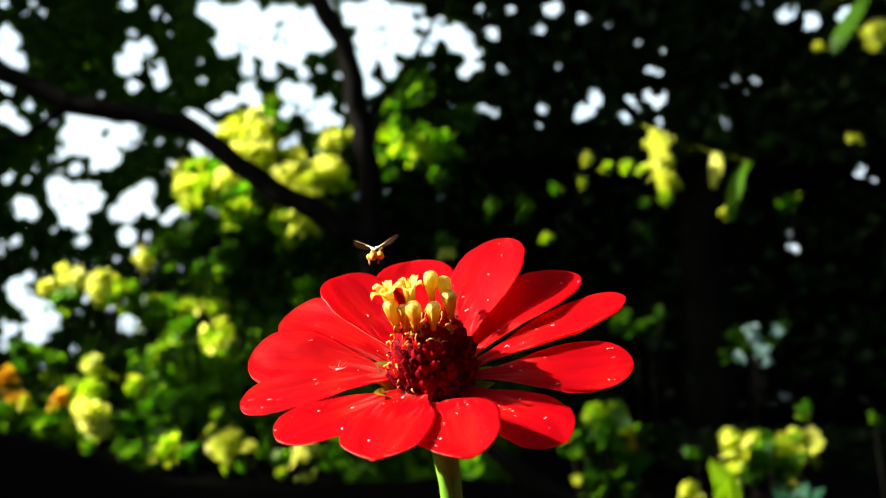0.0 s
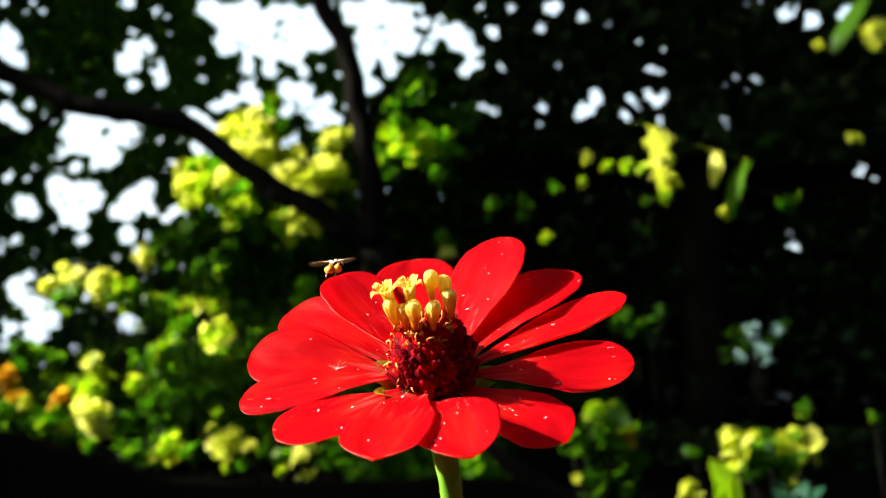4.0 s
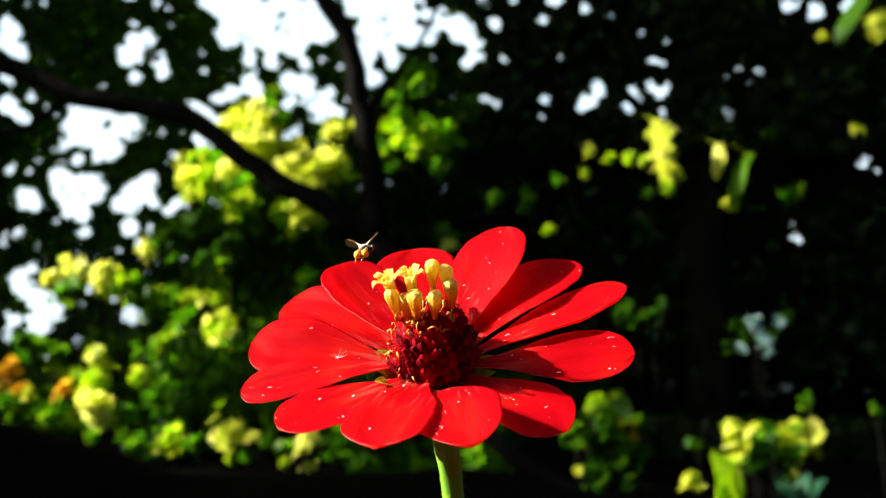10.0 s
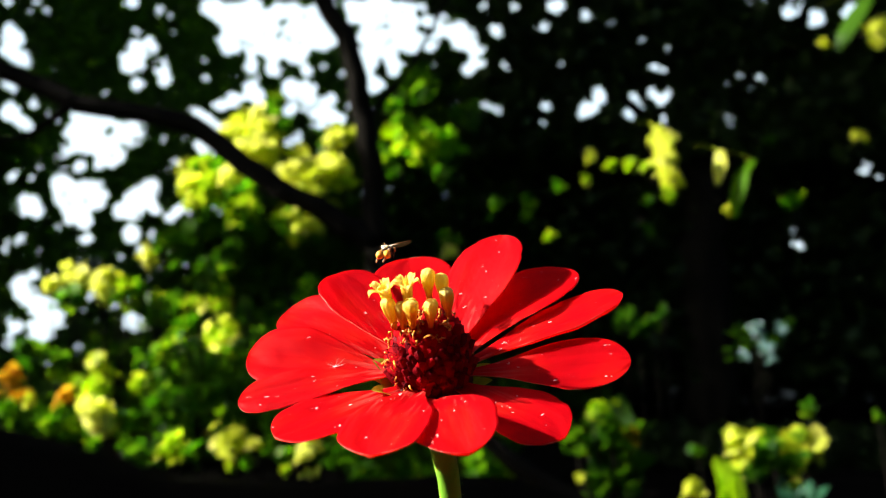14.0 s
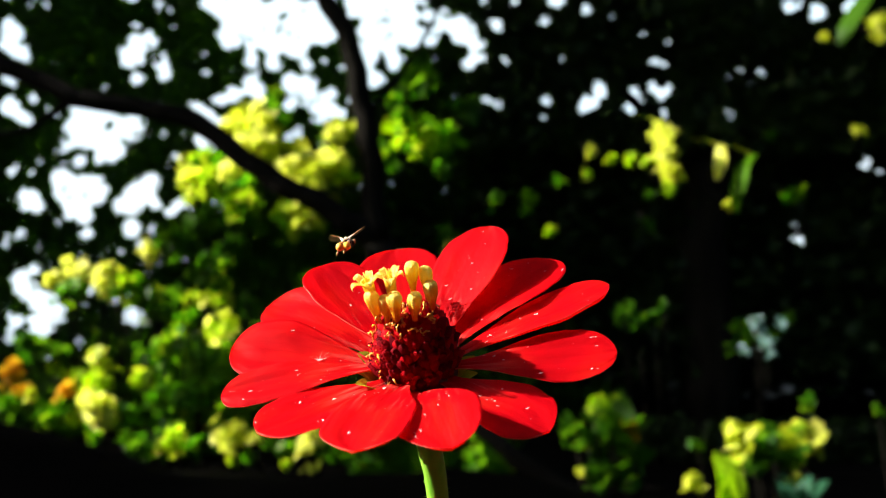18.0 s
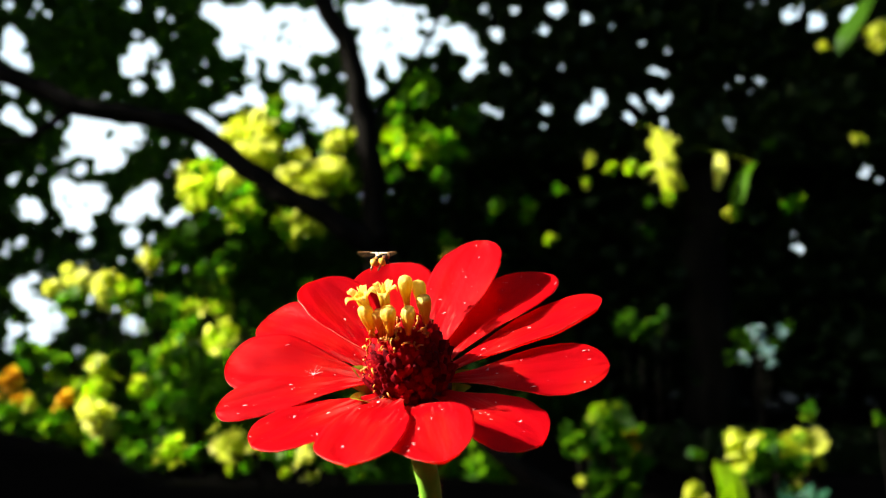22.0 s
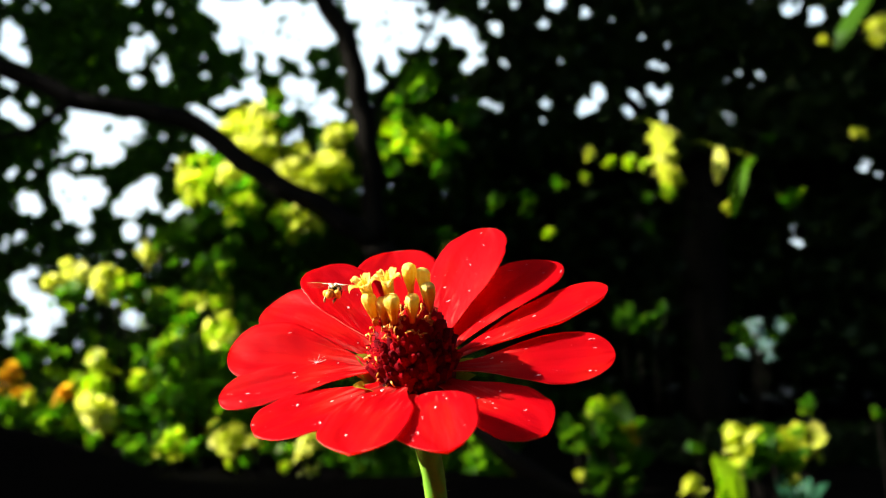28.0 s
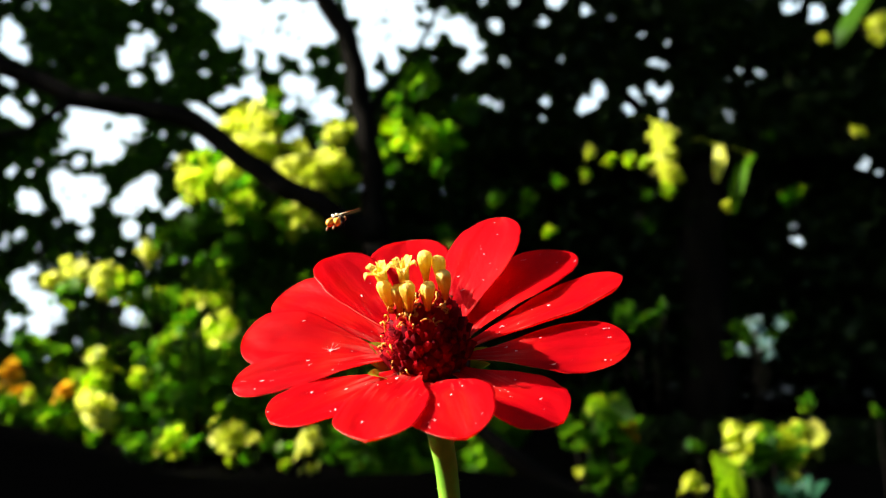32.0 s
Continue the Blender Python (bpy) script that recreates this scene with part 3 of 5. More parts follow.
spray_group(LEAF_DIM, "spray of deep green leaves in shade, shade put into their colour", [
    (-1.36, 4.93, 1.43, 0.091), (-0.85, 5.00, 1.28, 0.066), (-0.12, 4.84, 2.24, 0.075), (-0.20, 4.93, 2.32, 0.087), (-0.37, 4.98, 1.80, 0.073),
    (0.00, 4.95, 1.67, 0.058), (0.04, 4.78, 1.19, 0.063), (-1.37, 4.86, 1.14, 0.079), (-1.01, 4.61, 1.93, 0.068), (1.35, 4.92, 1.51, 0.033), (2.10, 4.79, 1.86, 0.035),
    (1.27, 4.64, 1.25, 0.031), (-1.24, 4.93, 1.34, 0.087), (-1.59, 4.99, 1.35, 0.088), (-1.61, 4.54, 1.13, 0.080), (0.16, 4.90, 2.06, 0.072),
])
spray_group(LEAF_LIT_PALE, "sunlit spray of pale lime leaves on a twig, sun glow put into their colour", [
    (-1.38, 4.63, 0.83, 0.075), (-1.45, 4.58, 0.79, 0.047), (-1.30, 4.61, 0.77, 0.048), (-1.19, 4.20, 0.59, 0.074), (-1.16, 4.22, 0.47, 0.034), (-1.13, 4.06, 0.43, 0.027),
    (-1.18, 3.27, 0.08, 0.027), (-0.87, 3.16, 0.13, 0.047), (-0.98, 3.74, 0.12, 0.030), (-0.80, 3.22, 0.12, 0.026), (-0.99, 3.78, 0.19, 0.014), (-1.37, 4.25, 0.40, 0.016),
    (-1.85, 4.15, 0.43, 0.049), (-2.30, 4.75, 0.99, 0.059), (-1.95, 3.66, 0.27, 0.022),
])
spray_group(LEAF_LIT_CREAM, "sunlit spray of cream-coloured leaves on a twig, sun glow put into their colour", [
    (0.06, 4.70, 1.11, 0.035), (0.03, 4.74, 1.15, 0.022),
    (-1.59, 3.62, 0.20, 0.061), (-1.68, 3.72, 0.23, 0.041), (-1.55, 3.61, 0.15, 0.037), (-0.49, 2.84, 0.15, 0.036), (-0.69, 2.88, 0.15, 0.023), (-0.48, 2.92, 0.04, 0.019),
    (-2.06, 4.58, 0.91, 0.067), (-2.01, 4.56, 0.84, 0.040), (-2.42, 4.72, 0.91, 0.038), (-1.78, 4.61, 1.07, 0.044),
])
spray_group(LEAF_LIT_LIME, "sunlit spray of lime-green leaves on a twig, sun glow put into their colour", [
    (-1.55, 4.74, 0.75, 0.042), (-1.28, 4.23, 0.58, 0.044), (-1.36, 4.13, 0.46, 0.039), (-1.60, 4.14, 0.32, 0.052), (-1.26, 3.70, 0.12, 0.060), (-1.12, 3.28, 0.08, 0.048),
    (-0.87, 3.27, 0.02, 0.026), (-1.74, 3.71, 0.16, 0.036), (-1.64, 3.72, 0.32, 0.049), (-1.71, 3.79, 0.29, 0.042), (-1.97, 4.15, 0.32, 0.043), (-2.04, 4.14, 0.37, 0.037),
    (-1.92, 4.69, 0.79, 0.045), (-1.72, 4.60, 0.81, 0.041), (-0.57, 2.86, 0.06, 0.017), (-0.29, 3.00, 0.04, 0.018), (-0.18, 2.90, 0.04, 0.015), (-1.40, 4.16, 0.52, 0.049),
])
spray_group(LEAF_MID, "spray of mid-green leaves in dappled light", [
    (-1.47, 4.05, 0.50, 0.060), (-1.48, 4.13, 0.43, 0.055), (-1.75, 4.67, 0.70, 0.062), (-1.35, 4.05, 0.64, 0.054), (-1.46, 4.17, 0.34, 0.055), (-1.29, 3.73, 0.27, 0.049),
    (-1.30, 3.61, 0.29, 0.037), (-1.29, 3.73, 0.20, 0.049), (-1.33, 3.69, 0.14, 0.038), (-1.04, 3.74, 0.19, 0.041), (-1.85, 3.67, 0.18, 0.054), (-1.91, 3.74, 0.14, 0.044),
    (-1.52, 3.75, 0.12, 0.039), (-2.23, 4.55, 0.84, 0.060), (-2.16, 4.56, 0.82, 0.034), (-2.00, 4.69, 0.89, 0.062), (-1.89, 4.74, 0.89, 0.049), (-1.43, 3.20, 0.12, 0.033),
    (-0.79, 3.24, 0.04, 0.024), (-0.58, 2.92, 0.10, 0.026), (-2.04, 3.66, 0.24, 0.035), (-1.01, 3.22, 0.10, 0.028),
])
spray_group(LEAF_DIM, "spray of deep green leaves in shade, shade put into their colour", [
    (-1.34, 3.66, 0.22, 0.049), (-1.15, 3.67, 0.20, 0.043), (-1.15, 3.72, 0.16, 0.049), (-1.51, 3.66, 0.19, 0.043), (-1.23, 3.23, 0.07, 0.038), (-1.31, 3.30, 0.10, 0.039),
    (-1.25, 4.06, 0.40, 0.060), (-1.22, 4.16, 0.40, 0.049), (-1.14, 3.75, 0.30, 0.050), (-0.39, 2.86, 0.12, 0.021), (-1.18, 3.64, 0.30, 0.054), (-1.62, 4.71, 0.81, 0.069),
    (-2.20, 4.10, 0.52, 0.054), (-2.04, 4.09, 0.46, 0.054), (-1.98, 3.69, 0.15, 0.049), (-1.79, 3.74, 0.09, 0.044), (-1.56, 4.07, 0.46, 0.048), (-1.06, 4.11, 0.32, 0.055),
    (-1.06, 4.12, 0.52, 0.055), (-1.20, 4.72, 0.74, 0.063), (-2.54, 4.64, 0.73, 0.055), (-1.03, 3.77, 0.30, 0.044),
])
spray_group(LEAF_YELLOW, "withered spray of orange-yellow leaves on a twig", [
    (-1.07, 3.67, 0.12, 0.030), (-1.81, 3.73, 0.28, 0.036), (-2.05, 3.78, 0.29, 0.031), (-2.30, 4.14, 0.38, 0.049), (-2.29, 4.10, 0.34, 0.039),
])
spray_group(LEAF_LIT_LIME, "sunlit spray of lime-green leaves on a twig, sun glow put into their colour", [
    (0.54, 2.65, 0.28, 0.029), (0.50, 2.62, 0.28, 0.017), (0.49, 2.68, 0.15, 0.016), (0.17, 2.68, 0.03, 0.016), (0.31, 2.62, 0.03, 0.013),
])
spray_group(LEAF_LIT_PALE, "sunlit spray of pale lime leaves on a twig, sun glow put into their colour", [
    (0.46, 2.63, 0.07, 0.015), (0.22, 2.68, 0.03, 0.018),
])
spray_group(LEAF_DIM, "spray of deep green leaves in shade, shade put into their colour", [
    (0.58, 2.66, 0.08, 0.055), (0.52, 2.68, 0.17, 0.051), (0.59, 2.63, 0.16, 0.043), (0.55, 2.61, 0.22, 0.035), (0.13, 2.63, 0.12, 0.043), (0.18, 2.68, 0.08, 0.047),
    (0.52, 2.63, 0.05, 0.046), (0.61, 2.63, 0.07, 0.039), (0.44, 2.64, 0.21, 0.039),
])
spray_group(LEAF_YELLOW, "withered spray of orange-yellow leaves on a twig", [
    (0.62, 2.64, 0.17, 0.023), (0.63, 2.64, 0.21, 0.021), (0.65, 2.69, 0.18, 0.018),
])
spray_group(LEAF_LIT_PALE, "sunlit spray of pale lime leaves on a twig, sun glow put into their colour", [
    (0.69, 2.17, 0.11, 0.022), (0.81, 2.15, 0.22, 0.035), (1.05, 2.29, 0.20, 0.046), (1.06, 2.28, 0.19, 0.030), (0.86, 2.30, 0.12, 0.017), (0.99, 2.22, 0.10, 0.023),
    (1.04, 2.29, 0.23, 0.024),
])
spray_group(LEAF_MID, "spray of mid-green leaves in dappled light", [
    (0.74, 2.29, 0.19, 0.013), (0.80, 2.18, 0.24, 0.014), (0.94, 2.26, 0.23, 0.023), (1.03, 2.28, 0.24, 0.015), (1.05, 2.25, 0.32, 0.012), (1.24, 2.23, 0.30, 0.011),
    (0.90, 2.19, 0.22, 0.019),
])
spray_group(LEAF_DIM, "spray of deep green leaves in shade, shade put into their colour", [
    (0.86, 2.20, 0.18, 0.029), (0.92, 2.18, 0.19, 0.035), (0.95, 2.16, 0.17, 0.029), (0.89, 2.24, 0.14, 0.026),
])
spray_group(LEAF_LIT_CREAM, "sunlit spray of cream-coloured leaves on a twig, sun glow put into their colour", [
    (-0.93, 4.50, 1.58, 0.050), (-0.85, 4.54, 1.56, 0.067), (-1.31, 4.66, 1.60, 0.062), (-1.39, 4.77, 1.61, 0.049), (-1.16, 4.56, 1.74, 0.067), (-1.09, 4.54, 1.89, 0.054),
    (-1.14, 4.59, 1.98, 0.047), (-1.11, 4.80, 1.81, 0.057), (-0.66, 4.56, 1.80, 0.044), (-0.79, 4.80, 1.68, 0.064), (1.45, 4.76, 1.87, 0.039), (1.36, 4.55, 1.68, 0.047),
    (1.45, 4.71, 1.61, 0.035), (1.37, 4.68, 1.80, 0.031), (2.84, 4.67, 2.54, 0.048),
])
spray_group(LEAF_LIT_PALE, "sunlit spray of pale lime leaves on a twig, sun glow put into their colour", [
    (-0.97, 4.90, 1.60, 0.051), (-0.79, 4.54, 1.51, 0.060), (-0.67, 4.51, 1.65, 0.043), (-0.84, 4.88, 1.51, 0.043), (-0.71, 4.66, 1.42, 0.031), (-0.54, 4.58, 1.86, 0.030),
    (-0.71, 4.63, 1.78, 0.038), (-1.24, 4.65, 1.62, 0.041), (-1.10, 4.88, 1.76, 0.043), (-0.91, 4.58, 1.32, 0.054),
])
spray_group(LEAF_LIT_LIME, "sunlit spray of lime-green leaves on a twig, sun glow put into their colour", [
    (-0.61, 4.59, 1.55, 0.047), (-0.57, 4.73, 1.56, 0.031), (-0.91, 4.72, 1.30, 0.070), (-1.01, 4.88, 1.40, 0.054), (-0.89, 4.84, 1.29, 0.050), (-0.22, 4.64, 1.88, 0.068),
    (-0.13, 4.58, 1.77, 0.054), (-0.18, 4.83, 1.73, 0.036), (-0.04, 4.90, 1.88, 0.050), (-1.19, 4.51, 1.38, 0.040), (-1.35, 4.79, 1.37, 0.042),
])
spray_group(LEAF_MID, "spray of mid-green leaves in dappled light", [
    (-0.82, 4.85, 1.30, 0.054), (-0.85, 4.76, 1.24, 0.042), (-1.23, 4.59, 1.47, 0.054), (-1.43, 4.82, 1.69, 0.050), (-1.25, 4.79, 1.39, 0.056), (-0.34, 4.58, 1.68, 0.040),
    (-0.31, 4.76, 1.64, 0.032),
])
spray_group(LEAF_LIT_CREAM, "sunlit spray of cream-coloured leaves on a twig, sun glow put into their colour", [
    (-1.56, 3.59, 0.19, 0.048), (-1.59, 3.56, 0.22, 0.037), (-1.77, 4.57, 1.09, 0.040), (-2.03, 4.57, 0.95, 0.050), (-2.21, 4.58, 0.97, 0.044), (-0.87, 3.23, 0.13, 0.029),
    (-0.94, 3.27, 0.11, 0.029),
])
spray_group(LEAF_LIT_LIME, "sunlit spray of lime-green leaves on a twig, sun glow put into their colour", [
    (-1.86, 4.19, 0.42, 0.037), (-1.83, 4.20, 0.31, 0.043), (-1.31, 3.75, 0.18, 0.039), (-1.27, 3.71, 0.12, 0.044), (-1.09, 3.16, 0.11, 0.037), (-1.34, 4.54, 0.81, 0.053),
    (-1.52, 4.62, 0.80, 0.041), (-1.15, 4.11, 0.61, 0.042), (-1.41, 4.13, 0.51, 0.037), (-1.46, 4.02, 0.52, 0.036), (-1.90, 4.54, 0.91, 0.040), (-1.63, 4.18, 0.31, 0.028),
    (-2.07, 4.12, 0.39, 0.030), (-1.48, 4.64, 0.82, 0.034), (-1.88, 4.02, 0.35, 0.030),
])
spray_group(LEAF_DIM, "spray of deep green leaves in dappled light, shade put into their colour", [
    (1.08, 4.60, 0.71, 0.054), (1.19, 4.70, 0.66, 0.062), (1.27, 4.65, 0.69, 0.048), (1.32, 4.60, 0.75, 0.030),
])
spray_group(LEAF_MID, "spray of mid-green leaves in dappled light", [
    (0.12, 2.66, 0.13, 0.025), (0.17, 2.62, 0.08, 0.027), (0.09, 2.70, 0.05, 0.022), (0.21, 2.70, 0.10, 0.018),
])
LIT += [(Vector((1.19, 4.65, 0.68)), 0.07)]
LIT += [(Vector((0.72 + 0.1 * i, 2.12, 0.17)), 0.15) for i in range(4)]
LIT += [(Vector((1.78, 4.35, 0.57)), 0.18), (Vector((0, 0.12, 0.44)), 0.45), (Vector((1.86, 4.7, 1.55)), 0.15), (Vector((1.36, 4.62, 1.7)), 0.2), (Vector((2.6, 4.6, 2.6)), 0.15)]


def without_shafts(p, margin):
    """Leaves out the places that would stand in the shafts of sun."""
    keep = np.ones(len(p), bool)
    s = np.array(SUN)
    for c, r in LIT:
        d = p - np.array(c)
        d -= (d @ s)[:, None] * s
        keep &= np.linalg.norm(d, axis=1) > r + margin
    return p[keep]


def build_fork_tree():
    """A shaded tree that forks low: one limb leans far to the side, one stem climbs."""
    tree = tagged(new("forked_tree"), "shaded tree with a low fork and ragged crown, shade put into its dark bark", "tree", group="garden trees")
    base = Vector((-0.22, 4.31, 0.00))
    tree.location = base

    def on(points):
        # drawn at four and a half metres, stands a little nearer
        return [EYE + (Vector(p) - EYE) * 0.95 - base for p in points]
    limb("trunk", on([(-0.23, 4.54, -0.10), (-0.27, 4.54, 0.49), (-0.38, 4.46, 1.12)]), 0.12, 0.09, tree, 1)
    limb("limb", on([(-0.38, 4.46, 1.12), (-0.65, 4.41, 1.29), (-1.07, 4.39, 1.54), (-1.47, 4.37, 1.83), (-2.16, 4.34, 1.95), (-2.97, 4.32, 2.29)]), 0.068, 0.05, tree, 2)
    limb("limb", on([(-0.38, 4.46, 1.12), (-0.41, 4.41, 1.57), (-0.50, 4.32, 2.10), (-0.61, 4.28, 2.40), (-0.85, 4.23, 2.83), (-1.08, 4.23, 3.83)]), 0.066, 0.048, tree, 3)
    limb("branch", on([(-0.45, 4.37, 1.84), (-0.18, 4.37, 2.21), (0.05, 4.32, 2.65), (0.45, 4.32, 3.29)]), 0.018, 0.007, tree, 4)
    limb("branch", on([(-2.16, 4.34, 1.95), (-2.43, 4.34, 1.75), (-2.88, 4.32, 1.67)]), 0.025, 0.01, tree, 6)
    p = np.concatenate([box_places(11, 120000, (-5.4, 5.5, 1.55), (0.7, 7.6, 4.8)), box_places(12, 34000, (-5.4, 5.6, 0.5), (0.7, 7.6, 1.7))])
    p = p[np.random.RandomState(9).permutation(len(p))]
    p = without_shafts(without_gaps(p, GAPS, 7.0, 0.18), 0.05) - np.array(base)
    cut = len(p) * 11 // 14
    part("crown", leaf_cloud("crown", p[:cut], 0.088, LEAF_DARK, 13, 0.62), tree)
    part("young_leaves", leaf_cloud("young_leaves", p[cut:], 0.085, LEAF_DIM, 14), tree, "lighter green young leaves")


def build_dense_tree():
    """A straight trunk with a crown so dense that only specks of sky come through."""
    tree = tagged(new("dense_tree"), "tall tree with straight trunk and dense foliage, shade put into its dark colours", "tree", group="garden trees")
    base = Vector((1.95, 5.65, 0.00))
    tree.location = base

    def on(points):
        return [Vector(p) - base for p in points]
    limb("trunk", on([(1.93, 5.65, -0.10), (1.94, 5.65, 1.03), (1.93, 5.65, 2.05), (1.97, 5.65, 3.21), (1.93, 5.71, 5.8)]), 0.195, 0.14, tree, 21)
    limb("branch", on([(1.93, 5.65, 2.3), (2.35, 5.75, 2.95), (3.00, 5.64, 3.75)]), 0.05, 0.02, tree, 22)
    limb("branch", on([(1.93, 5.65, 1.93), (1.25, 5.7, 2.6), (0.60, 5.88, 3.15)]), 0.05, 0.02, tree, 23)
    p = np.concatenate([box_places(24, 95000, (-0.6, 5.5, 0.3), (5.6, 7.6, 4.8)), box_places(25, 12000, (0.2, 5.3, 1.9), (4.0, 5.6, 4.5))])
    p = without_shafts(without_gaps(p, GAPS, 7.0, 0.3), 0.05) - np.array(base)
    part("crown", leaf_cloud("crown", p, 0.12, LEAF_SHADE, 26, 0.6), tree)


def build_hedges():
    """Thick hedges on all sides, three unseen; the one behind the trees is low towards the open side."""
    p = np.concatenate([box_places(27, 9000, (-0.4, 8.2, 0), (7.5, 9.4, 3.2)), box_places(28, 3000, (-8, 8.2, 0), (0.2, 9.4, 0.75)), box_places(29, 2500, (-1.5, 8.2, 0), (0.2, 9.4, 1.9)), box_places(34, 3000, (-2.9, 8.2, 0.5), (-0.9, 9.4, 2.0))])
    p = without_gaps(p, GAPS, 7.0, 0.2)
    tagged(new("hedge", leaf_cloud("hedge", p, 0.3, LEAF_SHADE, 30, 0.6)), "dense hedge behind the trees, shade put into its dark colour", "hedge", kind="stuff")
    # unseen hedges beside and behind the eye, added to block sky light
    for k, (lo, hi, n) in enumerate([((-13.5, -7, 0), (-12.3, 14, 4.6), 6000), ((8.5, -7, 0), (9.7, 14, 8), 9000), ((-13, -7.5, 0), (9, -6.4, 6.5), 8000)]):
        tagged(new("hedge", leaf_cloud("hedge", box_places(31 + k, n, lo, hi), 0.55, LEAF_DARK, 35 + k, 0.6)), "unseen tall dense hedge, added to block sky light", "hedge", kind="stuff")


build_fork_tree()
build_dense_tree()
build_hedges()


def build_sprays():
    i = 0
    for mat, label, places in SPRAYS:
        for x, y, z, r in places:
            i += 1
            spray = tagged(new("leafy_spray"), label, "foliage", group="sunlit sprays")
            spray.location = (x, y, z)
            r *= 1.3
            n = 12 + int(120 * min(r, 0.1))
            rng = np.random.RandomState(100 + i)
            p = rng.normal(0, 0.42, (n, 3)) * np.array((r, 0.5 * r, r * (0.7 + 0.5 * rng.random_sample())))
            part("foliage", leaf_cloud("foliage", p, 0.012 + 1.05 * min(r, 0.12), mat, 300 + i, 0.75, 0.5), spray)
            # low sprays stand on their stalk, high ones hang from the crowns behind
            if z < 1.0:
                pts = [(0.03, 0.02, -z - 0.02), (0.02, 0.02, -z * 0.5), (0, 0, 0)]
            else:
                pts = [(0, 0, -r * 0.6), (0.02, 0.3, 0.12), (0.05, 0.95, 0.4)]
            thick = 0.003 if y < 2.6 else 0.006
            v, f = tube(pts, [thick, thick, 0.6 * thick], 6)
            part("twig", mesh("twig", v, f, SHADED_BARK), spray)


build_sprays()


# ---------------------------------------------------------------- the shaded bed of shrubs
def build_shrubs():
    rng = random.Random(5)
    for i in range(30):
        x = -4.0 + 5.2 * (i + rng.uniform(-0.4, 0.4)) / 30
        y, h, r = 5.15 + rng.uniform(0.0, 0.5), rng.uniform(0.35, 0.8) * (0.75 if x < -2.4 else 1), rng.uniform(0.2, 0.3)
        green = rng.random() < 0.35
        bush = tagged(new("shrub"), "mid-green garden shrub in shade" if green else "dark green garden shrub in shade", "shrub", group="bed of shrubs")
        bush.location = (x, y, 0)
        clumps = [(rng.uniform(-r, r), rng.uniform(-0.1, r), h * rng.uniform(0.1, 0.95), r * rng.uniform(0.5, 0.8)) for _ in range(8)]
        for k in range(3):
            a = rng.uniform(0, 6.28)
            v, f = tube([(0, 0, -0.05), (0.06 * math.cos(a), 0.06 * math.sin(a), h * 0.5), (r * 0.6 * math.cos(a), r * 0.6 * math.sin(a), h)], [0.012, 0.009, 0.004], 7)
            part("stem", mesh("stem", v, f, SHADED_BARK), bush)
        part("foliage", leaf_cloud("foliage", without_gaps(clump_places(500 + i, clumps, 1700) + np.array((x, y, 0)), GAPS_LOWER, 7.0) - np.array((x, y, 0)), 0.085, LEAF_MID if green else LEAF_DARK, 530 + i), bush)


def build_fillers():
    """Small green shrubs that fill the bed between the sunny sprays."""
    rng = random.Random(15)
    for i in range(44):
        x = -3.1 + 3.3 * (i + rng.uniform(-0.4, 0.4)) / 44
        y = 2.9 + 0.75 * max(0.0, -x - 0.3) ** 0.85 + rng.uniform(0.0, 0.9)
        h, r = rng.uniform(0.15, 0.85) * (0.55 if x < -2.3 or x > -0.75 else 1), rng.uniform(0.1, 0.18)
        if abs(x / y + 0.42) < 0.035:
            continue
        bush = tagged(new("small_shrub"), "small mid-green shrub in dappled light" if i % 10 == 1 else "small deep green shrub in dappled light, shade put into its colour", "shrub", group="bed of shrubs")
        bush.location = (x, y, 0)
        clumps = [(rng.uniform(-r, r), rng.uniform(-r, r), h * rng.uniform(0.0, 1.0), r * rng.uniform(0.35, 0.7)) for _ in range(7)]
        for k in range(2):
            a = rng.uniform(0, 6.28)
            v, f = tube([(0, 0, -0.05), (0.04 * math.cos(a), 0.04 * math.sin(a), h * 0.5), (r * 0.6 * math.cos(a), r * 0.6 * math.sin(a), h)], [0.008, 0.006, 0.003], 6)
            part("stem", mesh("stem", v, f, SHADED_BARK), bush)
        part("foliage", leaf_cloud("foliage", without_gaps(clump_places(600 + i, clumps, 1500) + np.array((x, y, 0)), GAPS_LOWER, 7.0) - np.array((x, y, 0)), 0.095, LEAF_MID if i % 10 == 1 else LEAF_DIM, 630 + i, 0.55), bush)


def build_added_low_shrubs():
    """A row of low near-black shrubs, added to hide sun patches on open soil."""
    rng = random.Random(25)
    for i in range(13):
        x, y, r = 0.95 + 0.125 * i + rng.uniform(-0.03, 0.03), 3.3 + rng.uniform(-0.1, 0.15), rng.uniform(0.08, 0.11)
        bush = tagged(new("added_low_shrub"), "low near-black shrub, added to hide sun patches on the soil", "shrub", group="low shrubs")
        bush.location = (x, y, 0)
        for k in range(3):
            a = rng.uniform(0, 6.28)
            v, f = tube([(0, 0, -0.05), (0.03 * math.cos(a), 0.03 * math.sin(a), 0.08), (0.06 * math.cos(a), 0.06 * math.sin(a), 0.16)], [0.006, 0.005, 0.003], 6)
            part("stem", mesh("stem", v, f, SHADED_BARK), bush)
        clumps = [(rng.uniform(-0.05, 0.05), rng.uniform(-0.05, 0.05), z, r) for z in (0.03, 0.08, 0.12)]
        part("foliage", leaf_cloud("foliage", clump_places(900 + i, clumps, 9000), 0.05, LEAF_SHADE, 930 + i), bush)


build_shrubs()
build_fillers()
build_added_low_shrubs()


